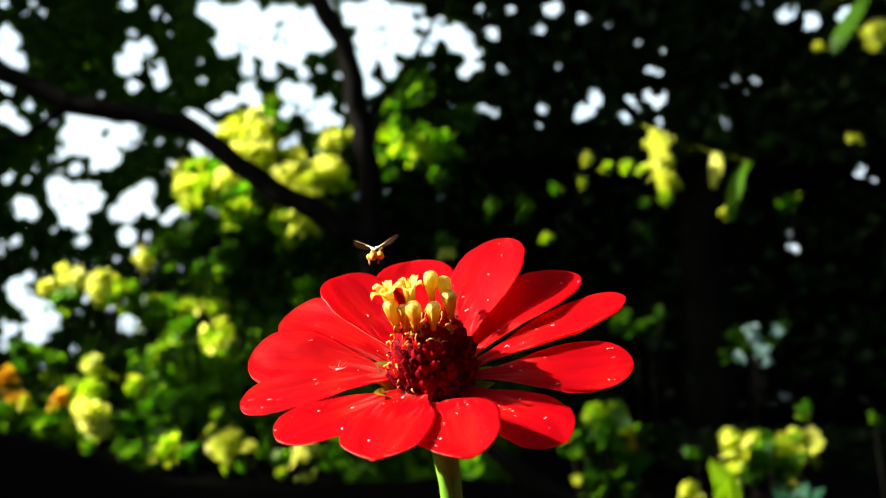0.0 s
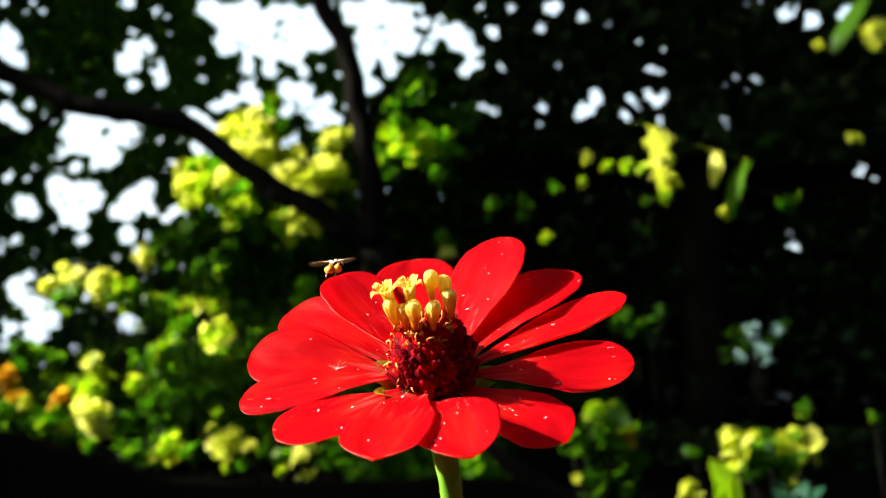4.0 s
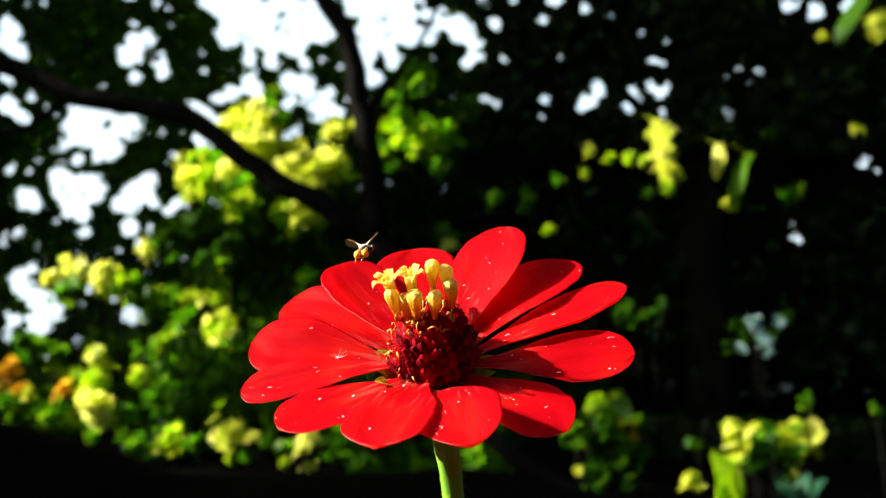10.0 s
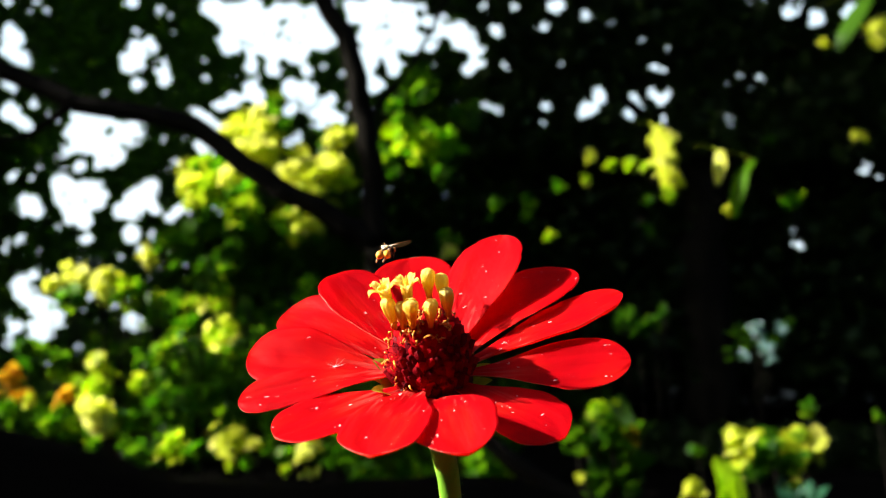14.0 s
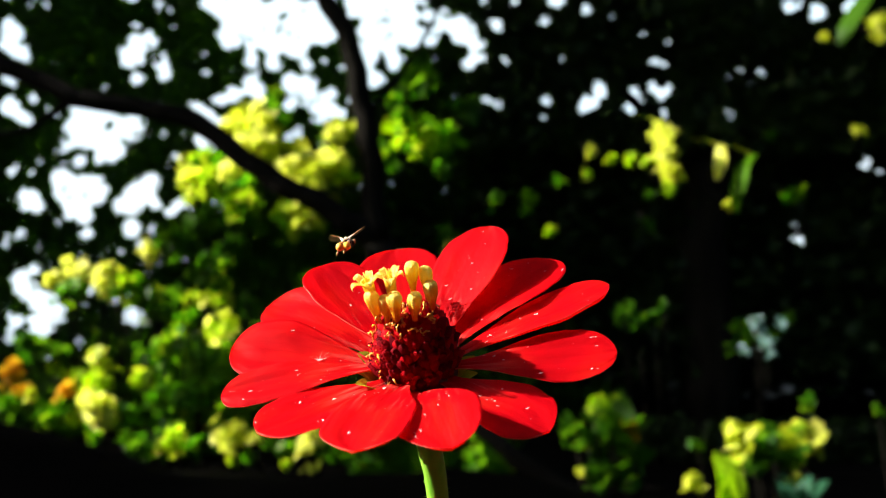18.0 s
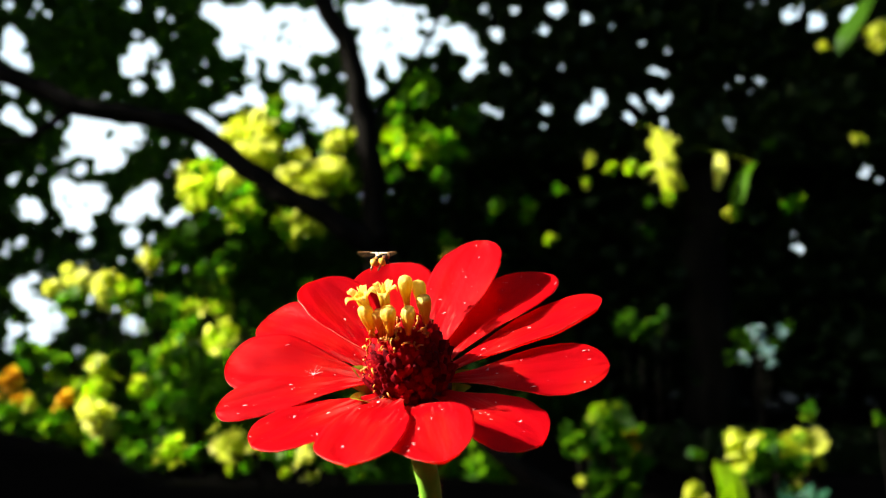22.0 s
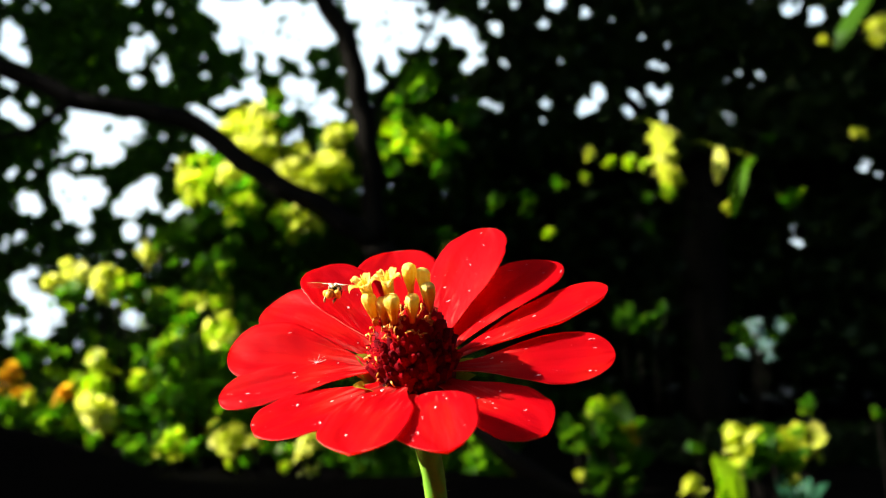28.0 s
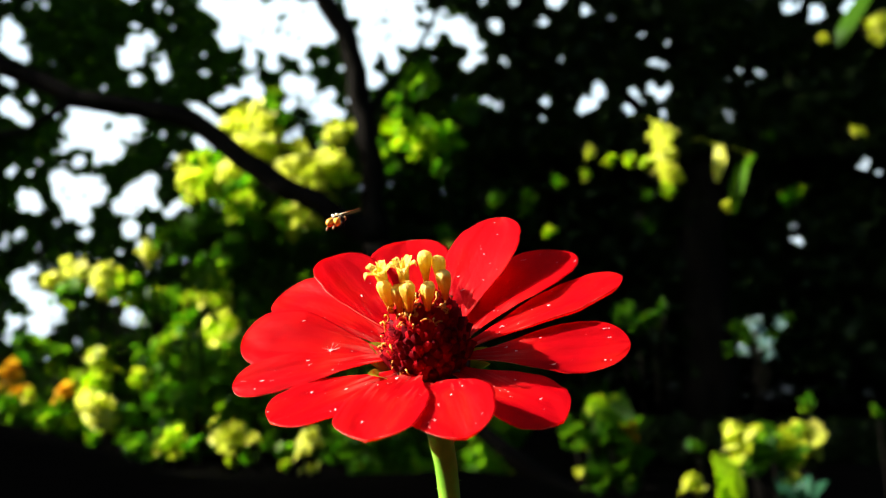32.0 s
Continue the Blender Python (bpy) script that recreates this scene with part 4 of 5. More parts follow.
def broad_leaf(length, width, bend):
    verts, faces = [], []
    n = 9
    for i in range(n + 1):
        u = i / n
        w = width * (math.sin(math.pi * min(u * 0.92 + 0.06, 1)) ** 0.75)
        for k in range(5):
            s = (k - 2) / 2
            verts.append((u * length, s * w * 0.5, bend * u * (1 - u) * 1.6 * length - 0.22 * length * u * u + abs(s) * w * 0.16 + 0.01 * length * math.sin(9 * u + 2 * s)))
    for i in range(n):
        for k in range(4):
            faces.append((i * 5 + k, i * 5 + k + 1, i * 5 + k + 6, i * 5 + k + 5))
    return verts, faces


def build_broad_plant(x, y, label, mat, seed, count, length, height, group="", erect=(-85, -40), slim=0.72):
    rng = random.Random(seed)
    plant = tagged(new("broad_leaved_plant"), label, "plant", group=group)
    plant.location = (x, y, 0)
    for i in range(count):
        a = 2 * math.pi * i / count + rng.uniform(-0.4, 0.4)
        z = height * rng.uniform(0.45, 1.0)
        le = length * rng.uniform(0.7, 1.1)
        v, f = broad_leaf(le, le * slim, rng.uniform(0.1, 0.4))
        r = 0.04 * rng.random()
        m = pose(r * math.cos(a), r * math.sin(a), z, rng.uniform(-15, 15), rng.uniform(*erect), math.degrees(a))
        leaf = part("leaf", mesh("leaf", v, f, mat), plant, m=m)
        v, f = tube([(0, 0, -0.02), (r * 0.5 * math.cos(a), r * 0.5 * math.sin(a), z * 0.6), (r * math.cos(a), r * math.sin(a), z)], [0.008, 0.006, 0.004], 6)
        part("stalk", mesh("stalk", v, f, BRACT), plant)


YOUNG_LABEL = "sunlit broad-leaved plant, bright yellow-green, on dark soil"
build_broad_plant(0.755, 2.08, YOUNG_LABEL, LEAF_FRESH, 31, 5, 0.15, 0.07, "low plants", (-105, -70), 0.5)
build_broad_plant(0.93, 2.1, "bluish-green broad-leaved plant on dark soil", LEAF_TEAL, 33, 8, 0.11, 0.04, "low plants", (-100, -60), 0.5)
build_broad_plant(0.26, 3.0, "dark green broad-leaved plant in shade, shade put into its colour", LEAF_DIM, 36, 10, 0.20, 0.16, "low plants")
build_broad_plant(0.62, 2.8, "dark green broad-leaved plant in shade, shade put into its colour", LEAF_DIM, 37, 12, 0.22, 0.12, "low plants", (-95, -50))


def build_glint_shrub():
    bush = tagged(new("glint_shrub"), "small shrub with pale blue sky glints put into its leaf colour", "shrub")
    bush.location = (1.76, 4.35, 0)
    rng = random.Random(8)
    for k in range(4):
        a = rng.uniform(0, 6.28)
        v, f = tube([(0, 0, -0.03), (0.05 * math.cos(a), 0.05 * math.sin(a), 0.3), (0.1 * math.cos(a), 0.1 * math.sin(a), 0.6)], [0.006, 0.005, 0.003], 7)
        part("stem", mesh("stem", v, f, SHADED_BARK), bush)
    clumps = [(0, -0.03, 0.635, 0.05), (0.02, -0.03, 0.58, 0.03), (0.045, -0.03, 0.515, 0.055), (0.13, -0.03, 0.63, 0.04), (0.07, -0.03, 0.46, 0.035), (-0.08, -0.03, 0.48, 0.04)]
    part("foliage", leaf_cloud("foliage", clump_places(41, clumps, 11000), 0.042, LEAF_SKY_GLINT, 42), bush)
    clumps = [(-0.09, 0.03, 0.62, 0.06), (-0.14, 0.03, 0.5, 0.05), (0.1, 0.05, 0.56, 0.06), (0.2, 0.02, 0.66, 0.04), (-0.04, 0.05, 0.56, 0.07)]
    part("lower_leaves", leaf_cloud("lower_leaves", clump_places(43, clumps, 6000), 0.04, LEAF_DIM, 44), bush, "dull green lower leaves")


build_glint_shrub()


def build_hanging_leaf(points, width, mat, label):
    """A long strap-shaped leaf that hangs from the crown behind it by a thin stalk."""
    leaf = tagged(new("hanging_leaf"), label, "leaf", group="hanging leaves")
    pts = [Vector(p) for p in points]
    leaf.location = pts[0]
    n, verts, faces = 18, [], []
    for i in range(n + 1):
        u = i / n
        k = min(int(u * (len(pts) - 1)), len(pts) - 2)
        c = pts[k].lerp(pts[k + 1], u * (len(pts) - 1) - k) - pts[0]
        d = (pts[k + 1] - pts[k]).normalized()
        # the blade turns half towards the open side
        side = Vector((0.72, -0.69, 0))
        side = (side - d * side.dot(d)).normalized()
        w = width * (0.25 + 0.75 * math.sin(math.pi * min(1.0, 0.12 + 0.85 * u)))
        for s in (-1, -0.5, 0, 0.5, 1):
            verts.append(c + side * (w * 0.5 * s) + Vector((0, 0.12 * w * (abs(s) + 0.3 * math.sin(5 * u + s)), 0)))
    for i in range(n):
        for k in range(4):
            faces.append((i * 5 + k, i * 5 + k + 1, i * 5 + k + 6, i * 5 + k + 5))
    nv = len(verts)
    verts, faces = verts + [v + Vector((0, 0.002, 0)) for v in verts], faces + [tuple(j + nv for j in reversed(q)) for q in faces]
    part("blade", mesh("blade", verts, faces, mat), leaf)
    v, f = tube([(0, 0.001, -0.01), (0.02, 0.35, 0.14), (0.05, 0.95, 0.3)], [0.006, 0.006, 0.005], 6)
    part("stalk", mesh("stalk", v, f, BRACT), leaf)


build_hanging_leaf([(1.96, 4.70, 1.71), (1.88, 4.68, 1.63), (1.85, 4.67, 1.54), (1.82, 4.67, 1.44), (1.83, 4.70, 1.33)], 0.10, LEAF_MID, "long curling pale green leaf hanging from the crown")
build_hanging_leaf([(1.75, 4.70, 1.77), (1.74, 4.68, 1.66), (1.72, 4.70, 1.54)], 0.085, LEAF_LIT_CREAM, "short pale sunlit leaf hanging from the crown, sun glow put into its colour")
build_hanging_leaf([(1.34, 4.64, 1.91), (1.36, 4.62, 1.78), (1.37, 4.62, 1.66), (1.375, 4.64, 1.52)], 0.115, LEAF_LIT_PALE, "broad pale sunlit leaf hanging beside the trunk, sun glow put into its colour")
build_hanging_leaf([(2.76, 4.60, 2.81), (2.64, 4.58, 2.65), (2.54, 4.58, 2.50), (2.49, 4.60, 2.38)], 0.12, LEAF_DIM, "long dark green leaf hanging from the crown")


def build_fallen_branch():
    log = tagged(new("fallen_branch"), "dark fallen branch leaning on the soil", "branch")
    v, f = tube([(0.10, 2.45, 0.24), (0.22, 2.42, 0.14), (0.36, 2.4, 0.05), (0.52, 2.35, -0.03)], [0.022, 0.03, 0.034, 0.036], 10)
    part("wood", mesh("wood", v, f, SHADED_BARK), log)


build_fallen_branch()


# ---------------------------------------------------------------- unseen tall trees, added so their crowns shade the garden
def build_added_shade_trees():
    """Unseen high crowns, added to keep the garden dark, with shafts cut for sun."""
    for i, (tx, ty, lo, hi) in enumerate([(-8.5, 7.5, (-19, -1.9, 7.6), (-6, 12, 9.4)), (5.6, 3.0, (-6.5, 1.7, 7.6), (6, 12, 9.4)), (3.5, -4.6, (-9, -9, 7.6), (7, -3.6, 9.4))]):
        tree = tagged(new("added_shade_tree"), "unseen tall tree with a wide high crown, added to shade the garden", "tree", group="shade trees")
        tree.location = (tx, ty, 0)
        limb("trunk", [(0, 0, -0.1), (0.1, 0, 3), (0, 0.1, 6), (0.1, 0, 8.4)], 0.3, 0.16, tree, 50 + i)
        for k in range(5):
            a = 1.2566 * k + i
            limb("limb", [(0.05, 0, 6 + 0.2 * k), (1.8 * math.cos(a), 1.8 * math.sin(a), 7.7), (3.6 * math.cos(a), 3.6 * math.sin(a), 8.6)], 0.12, 0.04, tree, 60 + 5 * i + k)
        p = box_places(70 + i, 60000 if i == 0 else 42000, lo, hi)
        p = without_shafts(p, 0.10) - np.array((tx, ty, 0))
        part("crown", leaf_cloud("crown", p, 0.3, LEAF_DARK, 80 + i, 0.65, 0.1), tree)


build_added_shade_trees()


# ---------------------------------------------------------------- the zinnia
HEAD_AT = (-0.00556, -0.0060, 0.44797)      # in the plant's space
# azimuth, lift, reach, width, roll, arch, bluntness of the tip, sideways bend, height on the head: degrees and millimetres
BACK_PETALS = [
    (58.8, 23.6, 30.6, 13.3, -9.1, 0.9, 2.0, -0.5, 0.5), (38.8, 11.3, 33.0, 12.3, -1.6, 1.4, 2.6, -1.0, 0.0), (165.9, 4.8, 30.9, 11.8, -20.6, 0.8, 3.25, -0.4, -0.1),
    (136.2, 8.0, 32.9, 11.2, -15.0, 1.75, 4.7, 2.4, -1.3), (123.0, 14.8, 30.2, 12.2, 2.9, 0.6, 4.0, -0.3, 0.9), (94.2, 13.2, 31.3, 14.7, -0.9, 0.5, 3.1, 0.2, 0.0),
]
FRONT_PETALS = [
    (16.1, 10.3, 34.1, 8.2, -0.2, 0.5, 2.6, -0.5, 0.3), (-4.7, 1.0, 30.8, 9.8, 20.0, 0.0, 2.7, -0.1, 0.0), (-43.0, -2.3, 24.7, 12.8, -4.3, 0.0, 3.2, -1.1, -0.2),
    (-86.4, 9.0, 26.0, 12.2, 9.0, 2.1, 2.5, 2.2, -0.8), (-110.9, 7.9, 25.2, 12.5, 7.1, 1.1, 4.6, 0.4, 0.8), (-147.3, 3.8, 26.5, 13.2, 7.2, 0.2, 3.6, 0.0, -0.2),
    (183.8, -0.5, 30.1, 7.1, -16.6, 0.5, 5.0, 0.0, 1.3),
]
PETALS = BACK_PETALS + FRONT_PETALS
MM = 0.001


def petal_point(spec, u, v):
    """A point of a petal's upper face, in metres, with the petal along x. u: base to tip, v: -1 to 1 across."""
    az, lift, reach, width, roll, arch, blunt, bend, high = spec
    seed = az * 0.37
    grow = min(1.0, u / 0.68)
    w = (0.2 + 0.8 * (grow * grow * (3 - 2 * grow)))
    if u > 0.66:
        w *= math.sqrt(max(0.0, 1 - ((u - 0.66) / 0.34) ** blunt))
    full = min(1.0, w)
    w *= width * 0.5 * (1 + 0.055 * noise.noise(Vector((u * 7, 3.0 * (v > 0), seed))) + 0.032 * noise.noise(Vector((u * 17, 5.0 * (v > 0), seed))))
    start, end = 5.2, reach * math.cos(radians(lift))
    x = start + (end - start) * u - (0.5 * u * (v * v) + u ** 6 * (0.16 * math.cos(5 * v + seed) + 0.12 * math.cos(12 * v + 2 * seed) + 0.4 * noise.noise(Vector((v * 3.2, seed, 1.7))))) * full
    z = reach * math.sin(radians(lift)) * u ** 1.15 + arch * math.sin(math.pi * u) * 1.3 + 0.2 + high * (1 - 0.6 * u)
    fold = 0.055 * w * (v * v) * (1.6 if roll else 1.0) - 0.22 * math.exp(-(v / 0.16) ** 2) * (1 - u * 0.5)
    ridges = 0.10 * math.cos(3.2 * math.pi * v + 0.6 * math.sin(seed)) * (0.6 + 0.8 * u) * (1 - u ** 5) * full
    wave = (0.5 * noise.noise(Vector((u * 2.4, v * 1.1, seed))) + 0.2 * noise.noise(Vector((u * 6.5, v * 2.6, seed + 9)))) * u * full
    ridges += 0.04 * math.cos(9 * math.pi * v + seed) * (1 - u ** 4) * full
    a = radians(roll) * min(1.0, u * 1.6)
    dy, dz = w * v + bend * u * u, fold + ridges + wave
    return Vector((x, dy * math.cos(a) - dz * math.sin(a), z + dy * math.sin(a) + dz * math.cos(a))) * MM


def build_petal(spec, head):
    nu, nv = 30, 24
    verts, faces, index = [], [], []
    for side in (0, 1):
        for i in range(nu + 1):
            for k in range(nv + 1):
                p = petal_point(spec, 1 - (1 - i / nu) ** 1.9, 2 * k / nv - 1)
                edge = 1 - abs(2 * k / nv - 1) ** 6
                # one long petal shows the pale underside along its lower rim
                lip = 0.5 * max(0.0, 1 - 2 * k / nv) ** 10 * math.sin(math.pi * i / nu) if spec is FRONT_PETALS[0] else 0.0
                verts.append(p - Vector((0, 0, side * (0.14 + 0.28 * edge + lip) * MM)))
    w, n = nv + 1, (nu + 1) * (nv + 1)
    for i in range(nu):
        for k in range(nv):
            q = (i * w + k, (i + 1) * w + k, (i + 1) * w + k + 1, i * w + k + 1)
            faces.append(q)
            index.append(0)
            faces.append(tuple(j + n for j in reversed(q)))
            index.append(1)
    rim = [k for k in range(nv)] + [i * w + nv for i in range(nu)] + [nu * w + k for k in range(nv, 0, -1)] + [i * w for i in range(nu, 0, -1)]
    for a, b in zip(rim, rim[1:] + rim[:1]):
        faces.append((a, b, b + n, a + n))
        index.append(2)
    return part("petal", mesh("petal", verts, faces, [PETAL, PETAL_BACK, PETAL_RIM_LIGHT], True, index), head, m=pose(0, 0, 0, 0, 0, spec[0]))


def dome(z):
    """The cone's radius at the height z, in millimetres."""
    t = min(max(z / 10.6, 0), 1)
    return 6.35 * (1 - t ** 2.6) ** 0.5 + 0.02


def build_bud(height, lean):
    """A club-shaped closed floret with five shallow furrows, a little bent."""
    prof = [(0.40, 0), (0.46, 1.2), (0.62, 2.4), (0.82, 3.5), (0.96, 4.6), (1.03, 5.5), (0.96, 6.2), (0.76, 6.65), (0.42, 6.92), (0.05, 7.0)]
    v, f = lathe(prof, 20)
    out = []
    for x, y, z in v:
        a = math.atan2(y, x)
        g = 1 + (0.15 * abs(math.cos(2.5 * a)) - 0.08 + 0.06 * noise.noise(Vector((x * 1.4, y * 1.4, z * 0.7 + lean)))) * min(1, z / 3)
        out.append(((x * g + lean * (z / 7) ** 2) * MM, y * g * MM, z * height / 7.0 * MM))
    return mesh("floret_bud", out, f, FLORET)


def build_open_floret(height):
    """A tube that widens to five pointed lobes, curled out and down, round a tuft of stamens."""
    prof = [(0.42, 0), (0.55, 1.5), (0.72, 3.0), (0.86, 4.3), (0.98, 5.2), (0.80, 5.1), (0.55, 4.2), (0.3, 3.4)]
    pieces = [lathe(prof, 20)]
    for k in range(5):
        a = 2 * math.pi * k / 5 + 0.2
        long = (1.9, 1.3, 1.7, 1.2, 1.6)[k]
        verts, faces = [], []
        for i in range(7):
            u = i / 6
            r = 0.88 + long * math.sin(1.35 * u)
            z = 5.0 + 0.75 * math.sin(2.6 * u) - 0.25 * u * u
            w = 0.62 * (1 - u ** 2.2) + 0.03
            for s in (-1, -0.4, 0.4, 1):
                lift = 0.14 * (abs(s) - 0.5)
                verts.append((r * math.cos(a) - s * w * math.sin(a), r * math.sin(a) + s * w * math.cos(a), z + lift))
        for i in range(6):
            for j in range(3):
                faces.append((i * 4 + j, i * 4 + j + 1, i * 4 + j + 5, i * 4 + j + 4))
        nv = len(verts)
        verts, faces = verts + [(x, y, z - 0.14) for x, y, z in verts], faces + [tuple(i + nv for i in reversed(q)) for q in faces]
        pieces.append((verts, faces))
    for k in range(4):
        a = 1.57 * k
        pieces.append(tube([(0.15 * math.cos(a), 0.15 * math.sin(a), 3.6), (0.22 * math.cos(a), 0.22 * math.sin(a), 5.2), (0.4 * math.cos(a), 0.4 * math.sin(a), 6.0 + 0.2 * (k % 2))], [0.13, 0.12, 0.07], 6))
    v, f = joined(pieces)
    return mesh("open_floret", [(x * MM, y * MM, z * height / 6 * MM) for x, y, z in v], f, FLORET)


def build_zinnia():
    plant = tagged(new("zinnia"), "red zinnia in bloom with yellow florets on a green stem", "flower")
    plant.location = (0.0045, 0.12746, 0)
    # stem: down from the neck, then straight to the soil
    pts = [(-0.0052, -0.0034, 0.4432), (-0.0043, 0.0012, 0.4375), (-0.0030, 0.0068, 0.4305), (-0.0021, 0.0110, 0.4220), (-0.0015, 0.0132, 0.410),
           (-0.001, 0.0135, 0.37), (0.001, 0.0105, 0.30), (0.002, 0.006, 0.2), (0.001, 0.002, 0.1), (0, 0, -0.02)]
    v, f = tube(pts, [0.0028, 0.0021, 0.0019, 0.0018, 0.0018, 0.0018, 0.0019, 0.0020, 0.0022, 0.0024], 16)
    part("stem", mesh("stem", v, f, STEM), plant)
    hairs = []
    rng = random.Random(77)
    for _ in range(260):
        z = rng.uniform(0.395, 0.438)
        i = max(j for j in range(len(pts)) if pts[j][2] >= z)
        a = (pts[i][2] - z) / (pts[i][2] - pts[i + 1][2])
        c = Vector(pts[i]).lerp(Vector(pts[i + 1]), a)
        ang = rng.uniform(0, 6.28)
        d = Vector((math.cos(ang), math.sin(ang), rng.uniform(-0.2, 0.4)))
        hairs.append(tube([c + d * 0.0017, c + d * 0.0017 + d * rng.uniform(0.0004, 0.0009)], [0.00005, 0.00001], 3, False))
    v, f = joined(hairs)
    tagged(part("stem_hair", mesh("stem_hair", v, f, STEM), plant, "short pale hairs"), kind="stuff")
    # the head's core
    prof = [(2.6, -5.5), (4.6, -4.6), (6.0, -2.6), (6.4, -0.6)] + [(max(dome(z) - 0.5, 0.3), z) for z in (0, 2, 4, 6, 7.5, 8.8, 9.6, 10.1, 10.4)]
    v, f = lathe([(r * MM, z * MM) for r, z in prof], 28)
    head = part("flower_head", mesh("flower_head", v, f, CONE), plant, "dark maroon cone-shaped centre", pose(*HEAD_AT, 31, -6, 0))
    # bracts under the petals
    bv, bf = broad_leaf(5.5 * MM, 4.2 * MM, 0.2)
    bract = mesh("bract", bv, bf, BRACT)
    for ring, (z, n) in enumerate([(-0.7, 14), (-2.4, 12), (-3.9, 9)]):
        for k in range(n):
            a = 360 * k / n + 13 * ring
            r = (6.6, 5.9, 4.4)[ring]
            if ring == 0 and not 120 < a < 260:
                continue
            part("bract", bract, head, m=pose(r * math.cos(radians(a)) * MM, r * math.sin(radians(a)) * MM, (z - 2.2) * MM, 0, -62, a))
    for spec in PETALS:
        build_petal(spec, head)
    # pointed scales in a spiral over the cone
    sv, sf = [], []
    for j, (y, w) in enumerate([(0, 0.6), (0.7, 1.05), (1.5, 1.05), (2.1, 0.75), (2.5, 0.2)]):
        for s in (-1, 0, 1):
            sv.append((s * w * MM, y * MM, (0.65 * (1 - s * s) + 0.10 * y) * MM))
    for j in range(4):
        for k in range(2):
            sf.append((j * 3 + k, j * 3 + k + 1, j * 3 + k + 4, j * 3 + k + 3))
    sv, sf = sv + [(x, y, z - 0.35 * MM) for x, y, z in sv], sf + [tuple(i + 15 for i in reversed(q)) for q in sf]
    scale_mesh = mesh("scale", sv, sf, SCALE)
    young_scale = mesh("young_scale", sv, sf, SCALE_YOUNG)
    count = 230
    for i in range(count):
        z = 0.1 + 9.9 * (i / count) ** 1.15
        a = i * 2.39996
        r = dome(z)
        slope = (dome(z + 0.2) - dome(z - 0.2)) / 0.4
        up = Vector((slope * math.cos(a), slope * math.sin(a), 1)).normalized()
        out = Vector((math.cos(a), math.sin(a), -slope)).normalized()
        side = up.cross(out)
        m = Matrix((side, up, out)).transposed().to_4x4()
        m.translation = Vector((r * math.cos(a), r * math.sin(a), z)) * MM - out * 0.5 * MM
        tip = rng.uniform(2, 26)
        part("scale", young_scale if z > 7.2 + rng.uniform(-1.2, 1.2) else scale_mesh, head, m=m @ pose(0, 0, 0, tip, 0, rng.uniform(-25, 25)) @ Matrix.Scale(rng.uniform(0.75, 1.05), 4))
    # florets round the top: buds and open ones
    buds = [build_bud(7.4, 0.25), build_bud(7.4, -0.35), build_bud(7.4, 0.1)]
    opened = build_open_floret(7.4)
    for x, y, top, tilt, twist, fat in [(0.9, -1.8, 19.2, 1, 0, 1), (2.9, -1.6, 18.0, 3, 40, 1), (3.4, -3.1, 16.3, 4, 10, 1.05), (-1.9, -4.0, 15.5, 3, 25, 1.1), (0.7, -4.6, 15.6, 3, 60, 1.0), (-4.7, -2.0, 15.4, 5, 0, 1.05), (-3.3, -2.5, 14.7, 4, 50, 1.0)]:
        a = math.degrees(math.atan2(y, x))
        short = 0.62 if y < -2.4 else 0.74
        m = pose(x * MM, y * MM, (top - 7.3 * short) * MM, 0, 0, a) @ pose(0, 0, 0, 0, tilt, twist)
        part("floret_bud", buds[int(twist) % 3], head, m=m @ Matrix.Diagonal((fat, fat, short, 1)))
    for x, y, top, tilt, twist in [(-4.6, -1.2, 17.8, 10, 10), (-2.2, -2.0, 18.4, 3, 40)]:
        a = math.degrees(math.atan2(y, x))
        m = pose(x * MM, y * MM, (top - 7.3) * MM, 0, 0, a) @ pose(0, 0, 0, 0, tilt, twist)
        part("open_floret", opened, head, m=m)
    # curled golden anthers and spent florets down the sunny side
    cv, cf = tube([(0, 0, 0), (0, 0.2 * MM, 0.7 * MM), (0, 0.7 * MM, 1.1 * MM), (0, 1.1 * MM, 0.8 * MM), (0, 1.0 * MM, 0.4 * MM)], [0.12 * MM, 0.16 * MM, 0.2 * MM, 0.18 * MM, 0.08 * MM], 6)
    curl = mesh("anther", cv, cf, ANTHER)
    for i in range(40):
        z = rng.uniform(0.6, 10.0) if i < 30 else rng.uniform(8.6, 10.3)
        a = radians(rng.gauss(192, 24)) if i < 30 else rng.uniform(0, 6.28)
        r = dome(z) + 0.7
        part("anther", curl, head, m=pose(r * math.cos(a) * MM, r * math.sin(a) * MM, z * MM, rng.uniform(-60, 60), rng.uniform(-50, 50), rng.uniform(0, 360)) @ Matrix.Scale(rng.uniform(0.6, 0.95), 4))
    for i in range(58):
        a, r = rng.uniform(0, 6.28), rng.uniform(0.4, 4.4)
        cx, cy = -0.8 + r * 1.05 * math.cos(a), -2.2 + r * 0.75 * math.sin(a)
        part("anther", curl, head, m=pose(cx * MM, cy * MM, rng.uniform(9.0, 11.2) * MM, rng.uniform(-60, 60), rng.uniform(-50, 50), rng.uniform(0, 360)) @ Matrix.Scale(rng.uniform(0.65, 1.1), 4))
    # grains of pollen on the petals
    grains = []
    for spec in PETALS:
        turn = pose(0, 0, 0, 0, 0, spec[0])
        for _ in range(rng.randint(4, 7) if 90 < spec[0] < 175 else rng.randint(14, 22)):
            p = turn @ petal_point(spec, rng.uniform(0.2, 0.97), rng.uniform(-0.85, 0.85))
